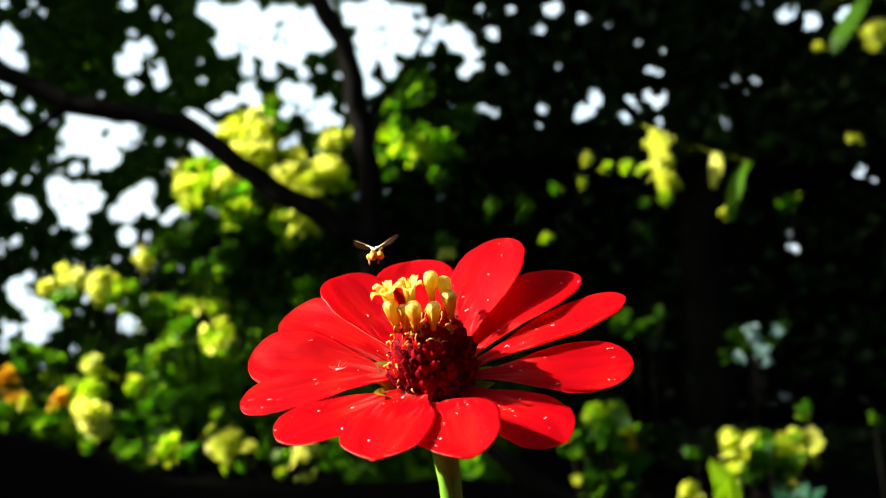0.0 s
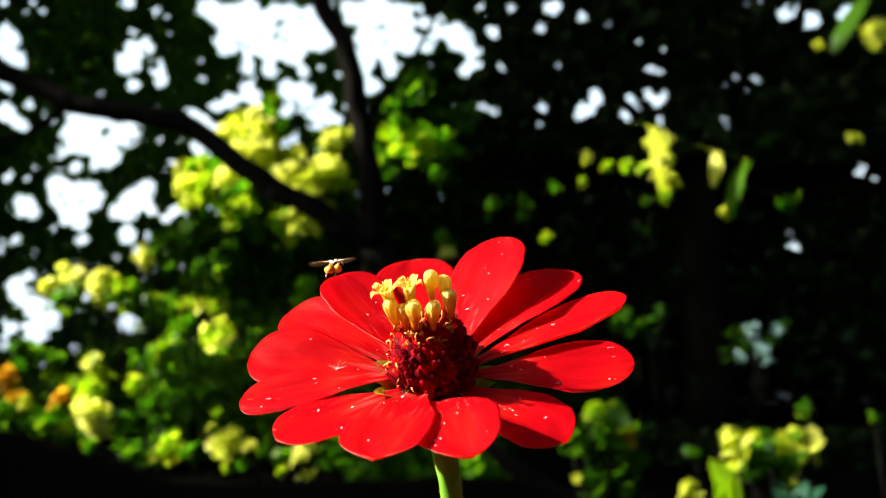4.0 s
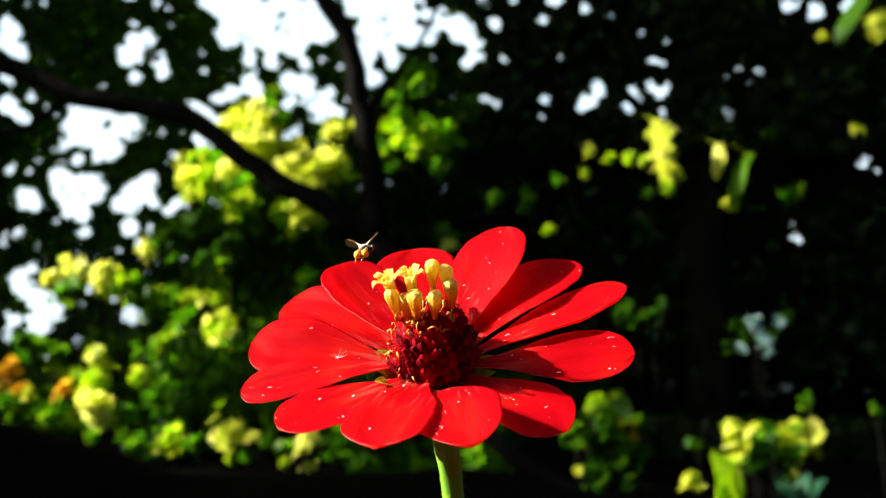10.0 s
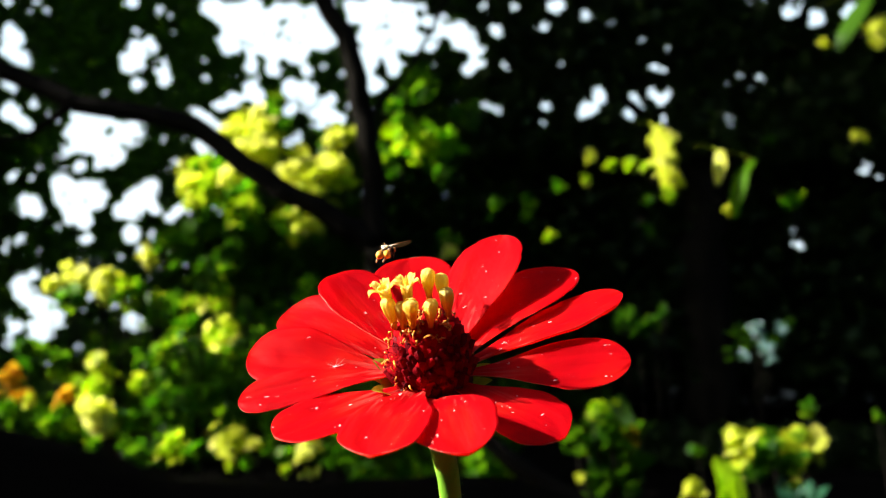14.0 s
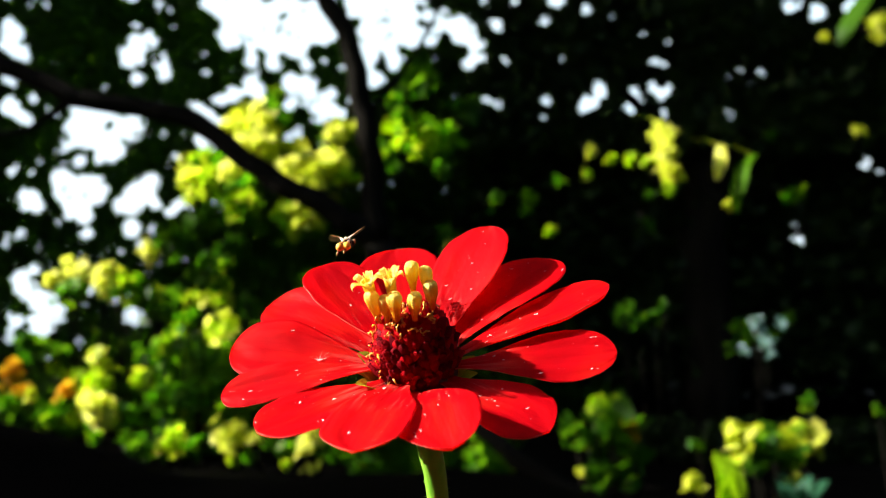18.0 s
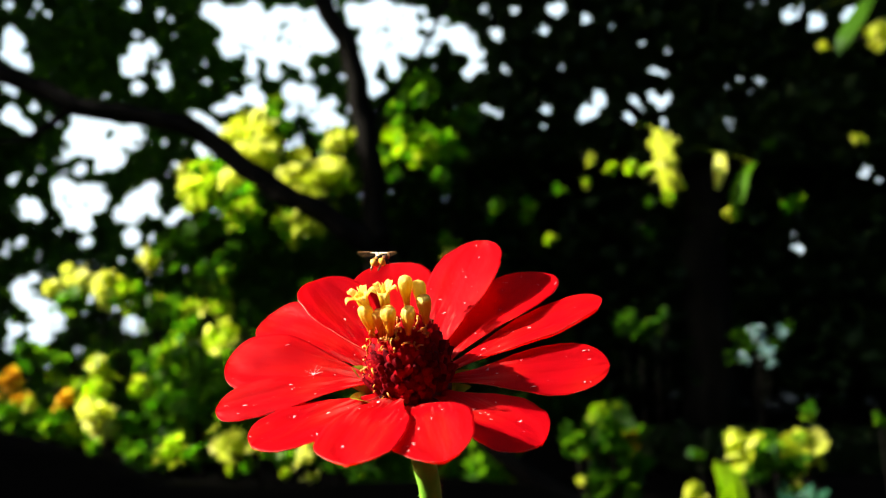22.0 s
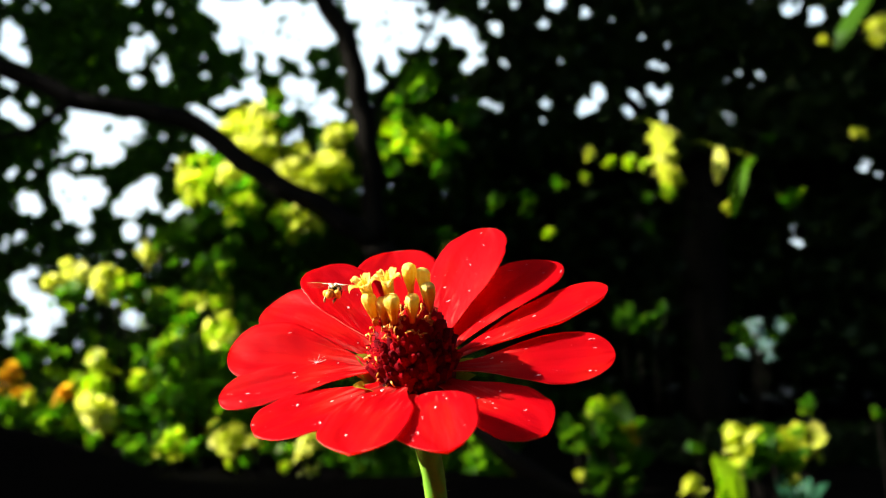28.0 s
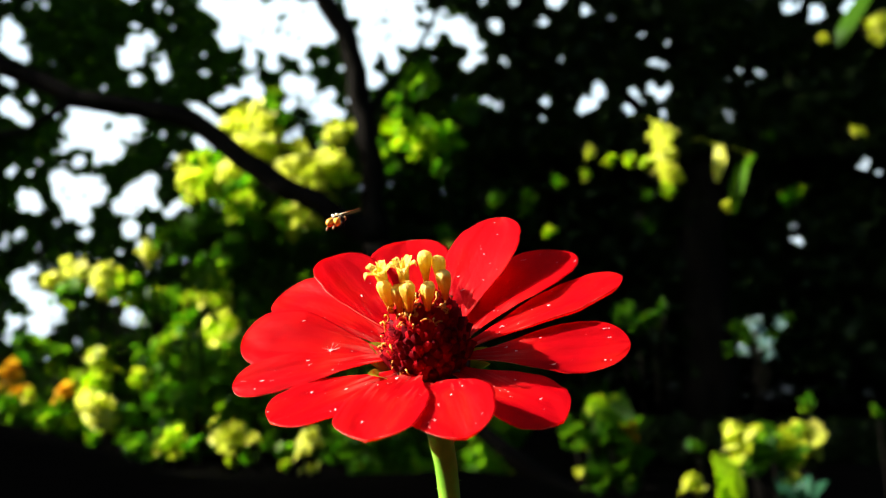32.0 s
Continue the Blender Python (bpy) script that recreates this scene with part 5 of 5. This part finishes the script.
            r = rng.choice((0.03, 0.04, 0.05, 0.07, 0.09, 0.13)) * MM
            # each grain is a small crumb, the larger ones several that cling together
            for _ in range(1 if r < 0.055 * MM else rng.randint(2, 5)):
                q = p + turn.to_3x3() @ Vector((rng.gauss(0, 1.8), rng.gauss(0, 0.8), 0)) * r
                grains.append(ball(q + Vector((0, 0, r * 0.2)), r * rng.uniform(0.5, 1.0), (rng.uniform(0.8, 1.8), rng.uniform(0.7, 1.4), 0.3), 8, 5, 0.9))
    v, f = joined(grains)
    tagged(part("pollen_grain", mesh("pollen_grain", v, f, POLLEN_SPECK), head, "scattered white grains of pollen"), kind="stuff")
    # a tuft of fluff caught on one petal
    spikes = []
    c = pose(0, 0, 0, 0, 0, PETALS[2][0]) @ petal_point(PETALS[2], 0.40, 0.3)
    for k in range(10):
        a = 0.63 * k + rng.uniform(-0.2, 0.2)
        d = Vector((math.cos(a), math.sin(a), rng.uniform(0.05, 0.6))).normalized() * rng.uniform(0.8, 2.4) * MM
        spikes.append(tube([c + Vector((0, 0, 0.15 * MM)), c + Vector((0, 0, 0.3 * MM)) + d], [0.035 * MM, 0.006 * MM], 4))
    spikes.append(ball(c + Vector((0, 0, 0.3 * MM)), 0.22 * MM, (1.4, 1, 0.4), 8, 5, 0.4))
    v, f = joined(spikes)
    part("fluff", mesh("fluff", v, f, FLUFF), head, "white starry tuft of seed fluff")
    return plant, head


# ---------------------------------------------------------------- the bee
BEE_MM = 0.00096


def build_bee():
    """A small stingless bee, forward along y, its hind legs loaded with orange pollen."""
    bee = tagged(new("bee"), "small hovering black bee with orange pollen loads", "bee")
    v, f = ball((0, 0.15 * BEE_MM, 0), 0.85 * BEE_MM, (0.95, 1.05, 0.95), 16, 10, 0.06)
    thorax = part("thorax", mesh("thorax", v, f, BEE_BLACK), bee)
    v, f = joined([ball((s * 0.45 * BEE_MM, -0.25 * BEE_MM, 0.68 * BEE_MM), 0.34 * BEE_MM, (1.2, 0.9, 0.7), 8, 5, 0.5) for s in (-1, 1)] + [ball((0, 0.75 * BEE_MM, 0.55 * BEE_MM), 0.3 * BEE_MM, (1.6, 0.5, 0.6), 10, 5, 0.5), ball((0, -0.62 * BEE_MM, 0.48 * BEE_MM), 0.26 * BEE_MM, (1.5, 0.6, 0.7), 10, 5, 0.5)] + [ball((s * 0.78 * BEE_MM, -0.1 * BEE_MM, 0.1 * BEE_MM), 0.3 * BEE_MM, (0.5, 1.1, 1.0), 8, 5, 0.5) for s in (-1, 1)])
    part("hair_patch", mesh("hair_patch", v, f, BEE_PALE), thorax, "pale cream hair patches")
    v, f = ball((0, 1.35 * BEE_MM, -0.12 * BEE_MM), 0.62 * BEE_MM, (1.15, 0.62, 1.0), 14, 9, 0.05)
    bhead = part("head", mesh("head", v, f, BEE_BLACK), bee)
    for s in (-1, 1):
        v, f = ball((s * 0.55 * BEE_MM, 1.42 * BEE_MM, 0.0), 0.36 * BEE_MM, (0.6, 0.7, 1.2), 10, 7)
        part("eye", mesh("eye", v, f, BEE_AMBER), bhead)
        v, f = tube([(s * 0.15 * BEE_MM, 1.65 * BEE_MM, 0.1 * BEE_MM), (s * 0.35 * BEE_MM, 2.0 * BEE_MM, 0.4 * BEE_MM), (s * 0.65 * BEE_MM, 2.4 * BEE_MM, 0.2 * BEE_MM)], [0.05 * BEE_MM, 0.05 * BEE_MM, 0.04 * BEE_MM], 6)
        part("antenna", mesh("antenna", v, f, BEE_BLACK), bhead)
    prof = [(0.15, 0), (0.48, 0.25), (0.68, 0.65), (0.72, 1.05), (0.66, 1.4), (0.42, 1.75), (0.05, 1.95)]
    v, f = lathe([(r * BEE_MM, z * BEE_MM) for r, z in prof], 16)
    m = pose(0, -0.62 * BEE_MM, -0.08 * BEE_MM, 116, 0, 0)
    abdomen = part("abdomen", mesh("abdomen", v, f, BEE_ORANGE), bee, "orange-amber abdomen", m)
    for z, r in ((0.55, 0.63), (0.95, 0.715)):
        v, f = lathe([(r * BEE_MM, (z - 0.09) * BEE_MM), ((r + 0.03) * BEE_MM, z * BEE_MM), (r * BEE_MM * 0.98, (z + 0.1) * BEE_MM)], 16)
        part("band", mesh("band", v, f, BEE_BLACK), abdomen, "dark band")
    for s in (-1, 1):
        for j, (y, drop, back) in enumerate([(0.6, 0.45, 0.3), (0.15, 0.6, -0.2), (-0.35, 0.95, -1.4)]):
            knee = (s * 1.05 * BEE_MM, (y + back * 0.3) * BEE_MM, (-0.5 - 0.1 * j) * BEE_MM)
            foot = (s * 0.8 * BEE_MM, (y + back) * BEE_MM, -(0.6 + drop) * BEE_MM)
            v, f = tube([(s * 0.5 * BEE_MM, y * BEE_MM, -0.55 * BEE_MM), knee, foot, (foot[0], foot[1] - 0.2 * BEE_MM, foot[2] - 0.35 * BEE_MM)], [0.11 * BEE_MM, 0.13 * BEE_MM, (0.10, 0.10, 0.2)[j] * BEE_MM, 0.05 * BEE_MM], 7)
            leg = part("leg", mesh("leg", v, f, BEE_AMBER if j == 2 else BEE_BLACK), bee)
            if j == 2:
                v, f = ball((s * 0.98 * BEE_MM, (y + back * 0.42) * BEE_MM, (-0.66 if s < 0 else -0.62) * BEE_MM), (0.55 if s < 0 else 0.68) * BEE_MM, (0.95, 0.95, 1.05), 12, 9, 0.22)
                part("pollen_load", mesh("pollen_load", v, f, BEE_POLLEN), leg, "orange lump of pollen")
    wings = []
    for s in (-1, 1):
        verts, faces = [], []
        n = 9
        for i in range(n + 1):
            u = i / n
            w = 0.8 * math.sin(math.pi * min(1, 0.10 + 0.80 * u)) ** 0.8 + (0.05 if i < n else 0)
            for k in range(4):
                verts.append((s * u * 3.9 * BEE_MM, (0.25 - w * 1.5 * k / 3 - 0.35 * u) * BEE_MM, 0.03 * math.sin(6 * u + 2 * k) * BEE_MM))
        for i in range(n):
            for k in range(3):
                faces.append((i * 4 + k, i * 4 + k + 1, i * 4 + k + 5, i * 4 + k + 4))
        nv = len(verts)
        verts, faces = verts + [(x, y, z - 0.02 * BEE_MM) for x, y, z in verts], faces + [tuple(j + nv for j in reversed(q)) for q in faces]
        wing = part("wing", mesh("wing", verts, faces, WING), bee, "clear brownish wing", pose(s * 0.55 * BEE_MM, 0.1 * BEE_MM, 0.62 * BEE_MM))
        v, f = tube([(0, 0.22 * BEE_MM, 0), (s * 2.0 * BEE_MM, 0.12 * BEE_MM, 0.03 * BEE_MM), (s * 3.9 * BEE_MM, -0.15 * BEE_MM, 0)], [0.07 * BEE_MM, 0.05 * BEE_MM, 0.02 * BEE_MM], 5)
        part("vein", mesh("vein", v, f, BEE_AMBER), wing, "brown leading vein")
        v, f = tube([(s * 0.1 * BEE_MM, 0.1 * BEE_MM, 0.05 * BEE_MM), (s * 0.8 * BEE_MM, 0.02 * BEE_MM, 0.07 * BEE_MM), (s * 1.5 * BEE_MM, -0.05 * BEE_MM, 0.03 * BEE_MM)], [0.10 * BEE_MM, 0.08 * BEE_MM, 0.03 * BEE_MM], 6)
        part("wing_base", mesh("wing_base", v, f, BEE_PALE), wing, "pale cream wing base")
        wings.append(wing)
    return bee, wings


zinnia, head = build_zinnia()
bee, wings = build_bee()


# ---------------------------------------------------------------- what moves
def motions():
    walk(zinnia, [
    (0, pose(0.0045, 0.1275, -0.0003, -0.010, 0.048)), (0.5, pose(0.0045, 0.1275, -0.0004, -0.004, 0.057)), (1, pose(0.0045, 0.1275, -0.0003, -0.002, 0.057)),
    (1.5, pose(0.0045, 0.1275, -0.0003, -0.002, 0.074)), (2, pose(0.0045, 0.1275, -0.0003, -0.002, 0.073)), (2.5, pose(0.0045, 0.1275, -0.0004, -0.003, 0.073)),
    (3, pose(0.0045, 0.1275, -0.0002, 0.009, 0.088)), (3.5, pose(0.0045, 0.1275, -0.0003, 0.042, 0.059)), (5.5, pose(0.0045, 0.1275, -0.0004, -0.001, 0.027)),
    (6, pose(0.0045, 0.1275, 0.0003, 0.001, -0.014)), (6.5, pose(0.0045, 0.1275, -0.0002, 0.000, 0.010)), (7, pose(0.0045, 0.1275, -0.0005, 0.003, -0.039)),
    (7.5, pose(0.0045, 0.1275, 0.0004, 0.014, 0.033)), (8, pose(0.0045, 0.1275, 0.0001, -0.005, 0.002)), (8.5, pose(0.0045, 0.1275, 0.0000, -0.006, -0.002)),
    (9, pose(0.0045, 0.1275, 0.0000, 0.000, 0.000)), (9.5, pose(0.0045, 0.1275, 0.0001, 0.010, -0.008)), (10, pose(0.0045, 0.1275, 0.0001, 0.022, 0.005)),
    (10.5, pose(0.0045, 0.1275, 0.0001, 0.034, 0.018)), (11, pose(0.0045, 0.1275, 0.0001, 0.033, 0.019)), (11.5, pose(0.0045, 0.1275, 0.0000, 0.016, 0.019)),
    (12, pose(0.0045, 0.1275, 0.0000, 0.015, 0.018)), (12.5, pose(0.0045, 0.1275, -0.0001, 0.006, 0.012)), (13, pose(0.0045, 0.1275, -0.0001, 0.016, -0.001)),
    (13.5, pose(0.0045, 0.1275, -0.0002, -0.005, -0.008)), (14, pose(0.0045, 0.1275, -0.0002, -0.038, -0.072)), (14.5, pose(0.0045, 0.1275, -0.0010, 0.050, -0.372)),
    (16.5, pose(0.0045, 0.1275, 0.0002, 0.092, -0.389)), (17, pose(0.0045, 0.1275, 0.0002, 0.085, -0.381)), (17.5, pose(0.0045, 0.1275, 0.0002, 0.085, -0.382)),
    (18, pose(0.0045, 0.1275, 0.0001, 0.114, -0.387)), (18.5, pose(0.0045, 0.1275, 0.0001, 0.123, -0.383)), (19, pose(0.0045, 0.1275, 0.0000, 0.117, -0.383)),
    (19.5, pose(0.0045, 0.1275, 0.0001, 0.098, -0.386)), (20, pose(0.0045, 0.1275, 0.0000, 0.118, -0.383)), (20.5, pose(0.0045, 0.1275, 0.0000, 0.108, -0.380)),
    (21, pose(0.0045, 0.1275, -0.0000, 0.070, -0.395)), (21.5, pose(0.0045, 0.1275, -0.0001, 0.090, -0.398)), (22, pose(0.0045, 0.1275, -0.0007, -0.012, -0.510)),
    (22.5, pose(0.0045, 0.1275, 0.0004, 0.098, -0.384)), (23, pose(0.0045, 0.1275, 0.0004, 0.144, -0.312)), (23.5, pose(0.0045, 0.1275, -0.0007, 0.090, -0.641)),
    (24, pose(0.0045, 0.1275, -0.0004, 0.133, -0.304)), (24.5, pose(0.0045, 0.1275, -0.0001, 0.147, -0.441)), (25, pose(0.0045, 0.1275, -0.0001, 0.119, -0.441)),
    (25.5, pose(0.0045, 0.1275, -0.0000, 0.140, -0.443)), (27.5, pose(0.0045, 0.1275, 0.0002, 0.161, -0.410)), (28, pose(0.0045, 0.1275, 0.0002, 0.143, -0.397)),
    (28.5, pose(0.0045, 0.1275, 0.0001, 0.149, -0.396)), (29, pose(0.0045, 0.1275, 0.0001, 0.142, -0.394)), (29.5, pose(0.0045, 0.1275, 0.0002, 0.142, -0.382)),
    (30, pose(0.0045, 0.1275, 0.0001, 0.156, -0.375)), (30.5, pose(0.0045, 0.1275, 0.0002, 0.205, -0.273)), (31, pose(0.0045, 0.1275, 0.0003, 0.110, -0.385)),
    (31.5, pose(0.0045, 0.1275, 0.0012, 0.184, -0.347)), (32, pose(0.0045, 0.1275, 0.0016, 0.214, -0.117)),
    ])
    walk(head, [
    (0, pose(-0.0056, -0.0060, 0.4480, 30.86, -6.06, -0.25)), (0.5, pose(-0.0056, -0.0060, 0.4480, 30.80, -6.06, -0.19)), (1, pose(-0.0056, -0.0060, 0.4480, 30.84, -6.06, -0.19)),
    (1.5, pose(-0.0056, -0.0060, 0.4480, 30.85, -6.07, -0.25)), (2, pose(-0.0056, -0.0060, 0.4480, 30.85, -6.07, -0.25)), (2.5, pose(-0.0056, -0.0060, 0.4480, 30.80, -6.07, -0.24)),
    (3, pose(-0.0056, -0.0060, 0.4480, 30.92, -6.02, -0.28)), (3.5, pose(-0.0056, -0.0060, 0.4480, 30.79, -6.06, -0.27)), (5.5, pose(-0.0056, -0.0060, 0.4480, 31.40, -5.96, -0.02)),
    (6, pose(-0.0056, -0.0060, 0.4480, 31.25, -6.09, 0.05)), (6.5, pose(-0.0056, -0.0060, 0.4480, 31.26, -6.02, 0.02)), (7, pose(-0.0055, -0.0060, 0.4480, 31.04, -5.94, 0.20)),
    (7.5, pose(-0.0056, -0.0060, 0.4480, 30.99, -6.08, -0.06)), (8, pose(-0.0056, -0.0060, 0.4480, 31.13, -6.01, 0.05)), (8.5, pose(-0.0055, -0.0060, 0.4480, 31.22, -5.87, 0.07)),
    (9, pose(-0.0056, -0.0060, 0.4480, 31.00, -6.00, -0.00)), (9.5, pose(-0.0056, -0.0060, 0.4480, 31.11, -5.88, -0.07)), (10, pose(-0.0055, -0.0060, 0.4480, 31.09, -5.81, 0.12)),
    (10.5, pose(-0.0056, -0.0060, 0.4480, 31.14, -5.87, -0.04)), (11, pose(-0.0055, -0.0060, 0.4480, 31.05, -5.81, 0.09)), (11.5, pose(-0.0056, -0.0060, 0.4480, 31.18, -5.84, -0.05)),
    (12, pose(-0.0055, -0.0060, 0.4480, 31.17, -5.84, -0.04)), (12.5, pose(-0.0056, -0.0060, 0.4480, 31.17, -5.94, -0.03)), (13, pose(-0.0056, -0.0060, 0.4480, 31.18, -6.04, 0.15)),
    (13.5, pose(-0.0056, -0.0060, 0.4480, 31.28, -6.00, 0.03)), (14, pose(-0.0056, -0.0060, 0.4480, 31.04, -6.07, 0.01)), (14.5, pose(-0.0055, -0.0060, 0.4480, 31.05, -6.01, 0.34)),
    (16.5, pose(-0.0056, -0.0060, 0.4480, 31.46, -6.15, 0.42)), (17, pose(-0.0055, -0.0060, 0.4480, 31.44, -6.11, 0.37)), (17.5, pose(-0.0056, -0.0060, 0.4480, 31.61, -6.07, 0.25)),
    (18, pose(-0.0055, -0.0060, 0.4480, 31.45, -6.04, 0.41)), (18.5, pose(-0.0056, -0.0060, 0.4480, 31.26, -6.12, 0.38)), (19, pose(-0.0055, -0.0060, 0.4480, 31.43, -6.04, 0.39)),
    (19.5, pose(-0.0055, -0.0060, 0.4480, 31.52, -6.00, 0.31)), (20, pose(-0.0055, -0.0060, 0.4480, 31.31, -6.05, 0.41)), (20.5, pose(-0.0056, -0.0060, 0.4480, 31.37, -6.14, 0.25)),
    (21, pose(-0.0055, -0.0060, 0.4480, 31.49, -6.10, 0.40)), (21.5, pose(-0.0055, -0.0060, 0.4480, 31.33, -6.09, 0.41)), (22, pose(-0.0055, -0.0060, 0.4480, 31.20, -6.10, 0.61)),
    (22.5, pose(-0.0056, -0.0060, 0.4480, 31.45, -6.15, 0.35)), (23, pose(-0.0056, -0.0060, 0.4480, 31.26, -6.24, 0.30)), (23.5, pose(-0.0055, -0.0060, 0.4480, 31.51, -6.00, 0.54)),
    (24, pose(-0.0055, -0.0060, 0.4480, 31.26, -5.99, 0.45)), (24.5, pose(-0.0055, -0.0060, 0.4480, 31.45, -6.05, 0.40)), (25, pose(-0.0056, -0.0060, 0.4480, 31.62, -6.12, 0.30)),
    (25.5, pose(-0.0055, -0.0060, 0.4480, 31.48, -6.09, 0.34)), (27.5, pose(-0.0056, -0.0060, 0.4480, 31.44, -6.17, 0.38)), (28, pose(-0.0056, -0.0060, 0.4480, 31.51, -6.12, 0.18)),
    (28.5, pose(-0.0056, -0.0060, 0.4480, 31.42, -6.16, 0.21)), (29, pose(-0.0056, -0.0060, 0.4480, 31.44, -6.12, 0.25)), (29.5, pose(-0.0056, -0.0060, 0.4480, 31.56, -6.11, 0.27)),
    (30, pose(-0.0055, -0.0060, 0.4480, 31.41, -6.05, 0.33)), (30.5, pose(-0.0055, -0.0060, 0.4480, 31.21, -5.96, 0.34)), (31, pose(-0.0055, -0.0060, 0.4480, 31.41, -5.97, 0.44)),
    (31.5, pose(-0.0056, -0.0061, 0.4480, 31.66, -6.16, 0.29)), (32, pose(-0.0056, -0.0060, 0.4480, 31.58, -6.05, 0.08)),
    ])
    walk(bee, [
    (0, pose(-0.0103, 0.1237, 0.4681, 18, -5, -19)), (0.5, pose(-0.0106, 0.1236, 0.4684, 18, -15, -25)), (1, pose(-0.0108, 0.1237, 0.4683, 16, -12, -21)),
    (1.5, pose(-0.0114, 0.1237, 0.4680, 8, -7, -10)), (2, pose(-0.0121, 0.1237, 0.4677, 7, -1, -22)), (2.5, pose(-0.0129, 0.1238, 0.4675, 16, -3, -11)),
    (3, pose(-0.0139, 0.1238, 0.4675, 14, -13, -28)), (3.5, pose(-0.0186, 0.1239, 0.4667, 13, -1, -21)), (5.5, pose(-0.0065, 0.1103, 0.4629, 8, -13, -41)),
    (6, pose(-0.0117, 0.1174, 0.4627, 13, -6, -41)), (6.5, pose(-0.0053, 0.1104, 0.4619, 14, -9, -43)), (7, pose(-0.0103, 0.1174, 0.4627, 16, -7, -39)),
    (7.5, pose(-0.0157, 0.1243, 0.4638, 13, 0, -44)), (8, pose(-0.0132, 0.1242, 0.4645, 13, -1, -46)), (8.5, pose(-0.0128, 0.1241, 0.4649, 11, 0, -34)),
    (9, pose(-0.0128, 0.1240, 0.4657, 12, -7, -48)), (9.5, pose(-0.0127, 0.1239, 0.4664, 12, 3, -33)), (10, pose(-0.0126, 0.1238, 0.4670, 17, -3, -43)),
    (10.5, pose(-0.0129, 0.1238, 0.4673, 13, 3, -45)), (11, pose(-0.0131, 0.1237, 0.4679, 14, -8, -34)), (11.5, pose(-0.0132, 0.1237, 0.4682, 9, 1, -40)),
    (12, pose(-0.0134, 0.1236, 0.4686, 13, -1, -34)), (12.5, pose(-0.0138, 0.1236, 0.4687, 13, -7, -50)), (13, pose(-0.0135, 0.1236, 0.4687, 11, 2, -39)),
    (13.5, pose(-0.0132, 0.1236, 0.4684, 8, 0, -51)), (14, pose(-0.0092, 0.1237, 0.4679, 13, 3, -41)), (14.5, pose(-0.0145, 0.1244, 0.4629, 16, -2, -42)),
    (16.5, pose(-0.0146, 0.1238, 0.4676, 15, -7, -33)), (17, pose(-0.0149, 0.1237, 0.4680, 17, -4, -44)), (17.5, pose(-0.0154, 0.1237, 0.4680, 12, -3, -48)),
    (18, pose(-0.0158, 0.1237, 0.4683, 12, -5, -39)), (18.5, pose(-0.0158, 0.1236, 0.4685, 12, 4, -43)), (19, pose(-0.0166, 0.1236, 0.4687, 14, -8, -32)),
    (19.5, pose(-0.0175, 0.1236, 0.4690, 15, 3, -37)), (20, pose(-0.0186, 0.1236, 0.4690, 7, -1, -45)), (20.5, pose(-0.0190, 0.1236, 0.4687, 16, 2, -49)),
    (21, pose(-0.0195, 0.1236, 0.4684, 18, -7, -43)), (21.5, pose(-0.0198, 0.1237, 0.4679, 12, 2, -33)), (22, pose(-0.0102, 0.1238, 0.4673, 18, 5, -36)),
    (22.2, pose(-0.0132, 0.1235, 0.4691, 7, -2, -51)), (22.5, pose(-0.0327, 0.1240, 0.4660, 14, -2, -51)), (22.7, pose(-0.0298, 0.1245, 0.4622, 12, -5, -38)),
    (23, pose(-0.0131, 0.1240, 0.4662, 15, -9, -33)), (23.5, pose(-0.0148, 0.1233, 0.4705, 14, -5, -50)), (24, pose(-0.0159, 0.1239, 0.4668, 16, -4, -43)),
    (24.5, pose(-0.0216, 0.1171, 0.4574, 13, -6, -21)), (25, pose(-0.0197, 0.1171, 0.4574, 18, -7, -20)), (25.3, pose(-0.0191, 0.1172, 0.4570, 17, -7, -21)),
    (25.5, pose(-0.0186, 0.1172, 0.4571, 15, -3, -20)), (27.5, pose(-0.0170, 0.1167, 0.4602, 17, -3, -25)), (28, pose(-0.0165, 0.1167, 0.4606, 18, 6, -18)),
    (28.5, pose(-0.0164, 0.1166, 0.4607, 8, -1, -28)), (29, pose(-0.0160, 0.1166, 0.4609, 14, 6, -19)), (29.5, pose(-0.0160, 0.1166, 0.4612, 10, -4, -27)),
    (30, pose(-0.0161, 0.1165, 0.4616, 11, -8, -28)), (30.3, pose(-0.0160, 0.1165, 0.4616, 12, 0, -18)), (30.5, pose(-0.0151, 0.1165, 0.4619, 15, 4, -18)),
    (30.7, pose(-0.0161, 0.1236, 0.4687, 17, -8, -45)), (30.9, pose(-0.0177, 0.1227, 0.4752, 15, -5, -43)), (31, pose(-0.0229, 0.1226, 0.4757, 17, -8, -70)),
    (31.2, pose(-0.0119, 0.1235, 0.4696, 7, 2, -47)), (31.5, pose(-0.0092, 0.1234, 0.4705, 11, -6, -45)), (31.7, pose(-0.0145, 0.1234, 0.4702, 12, -7, -49)),
    (32, pose(-0.0172, 0.1231, 0.4722, 9, -3, -40)),
    ])
    # the wings beat: half raised, spread, swept forward, over and over
    strokes = [(26, 12), (8, -4), (14, 44)]
    for s, wing in zip((-1, 1), wings):
        rows = []
        for i in range(321):
            lift, sweep = strokes[(i + (2 if 55 <= i < 105 else 0)) % 3]
            rows.append((i / 10, pose(s * 0.55 * BEE_MM, 0.1 * BEE_MM, 0.62 * BEE_MM, 30, -s * (lift + 5 * math.sin(i * 1.7)), s * (sweep + 6 * math.sin(i * 2.3 + 1)))))
        walk(wing, rows)


motions()
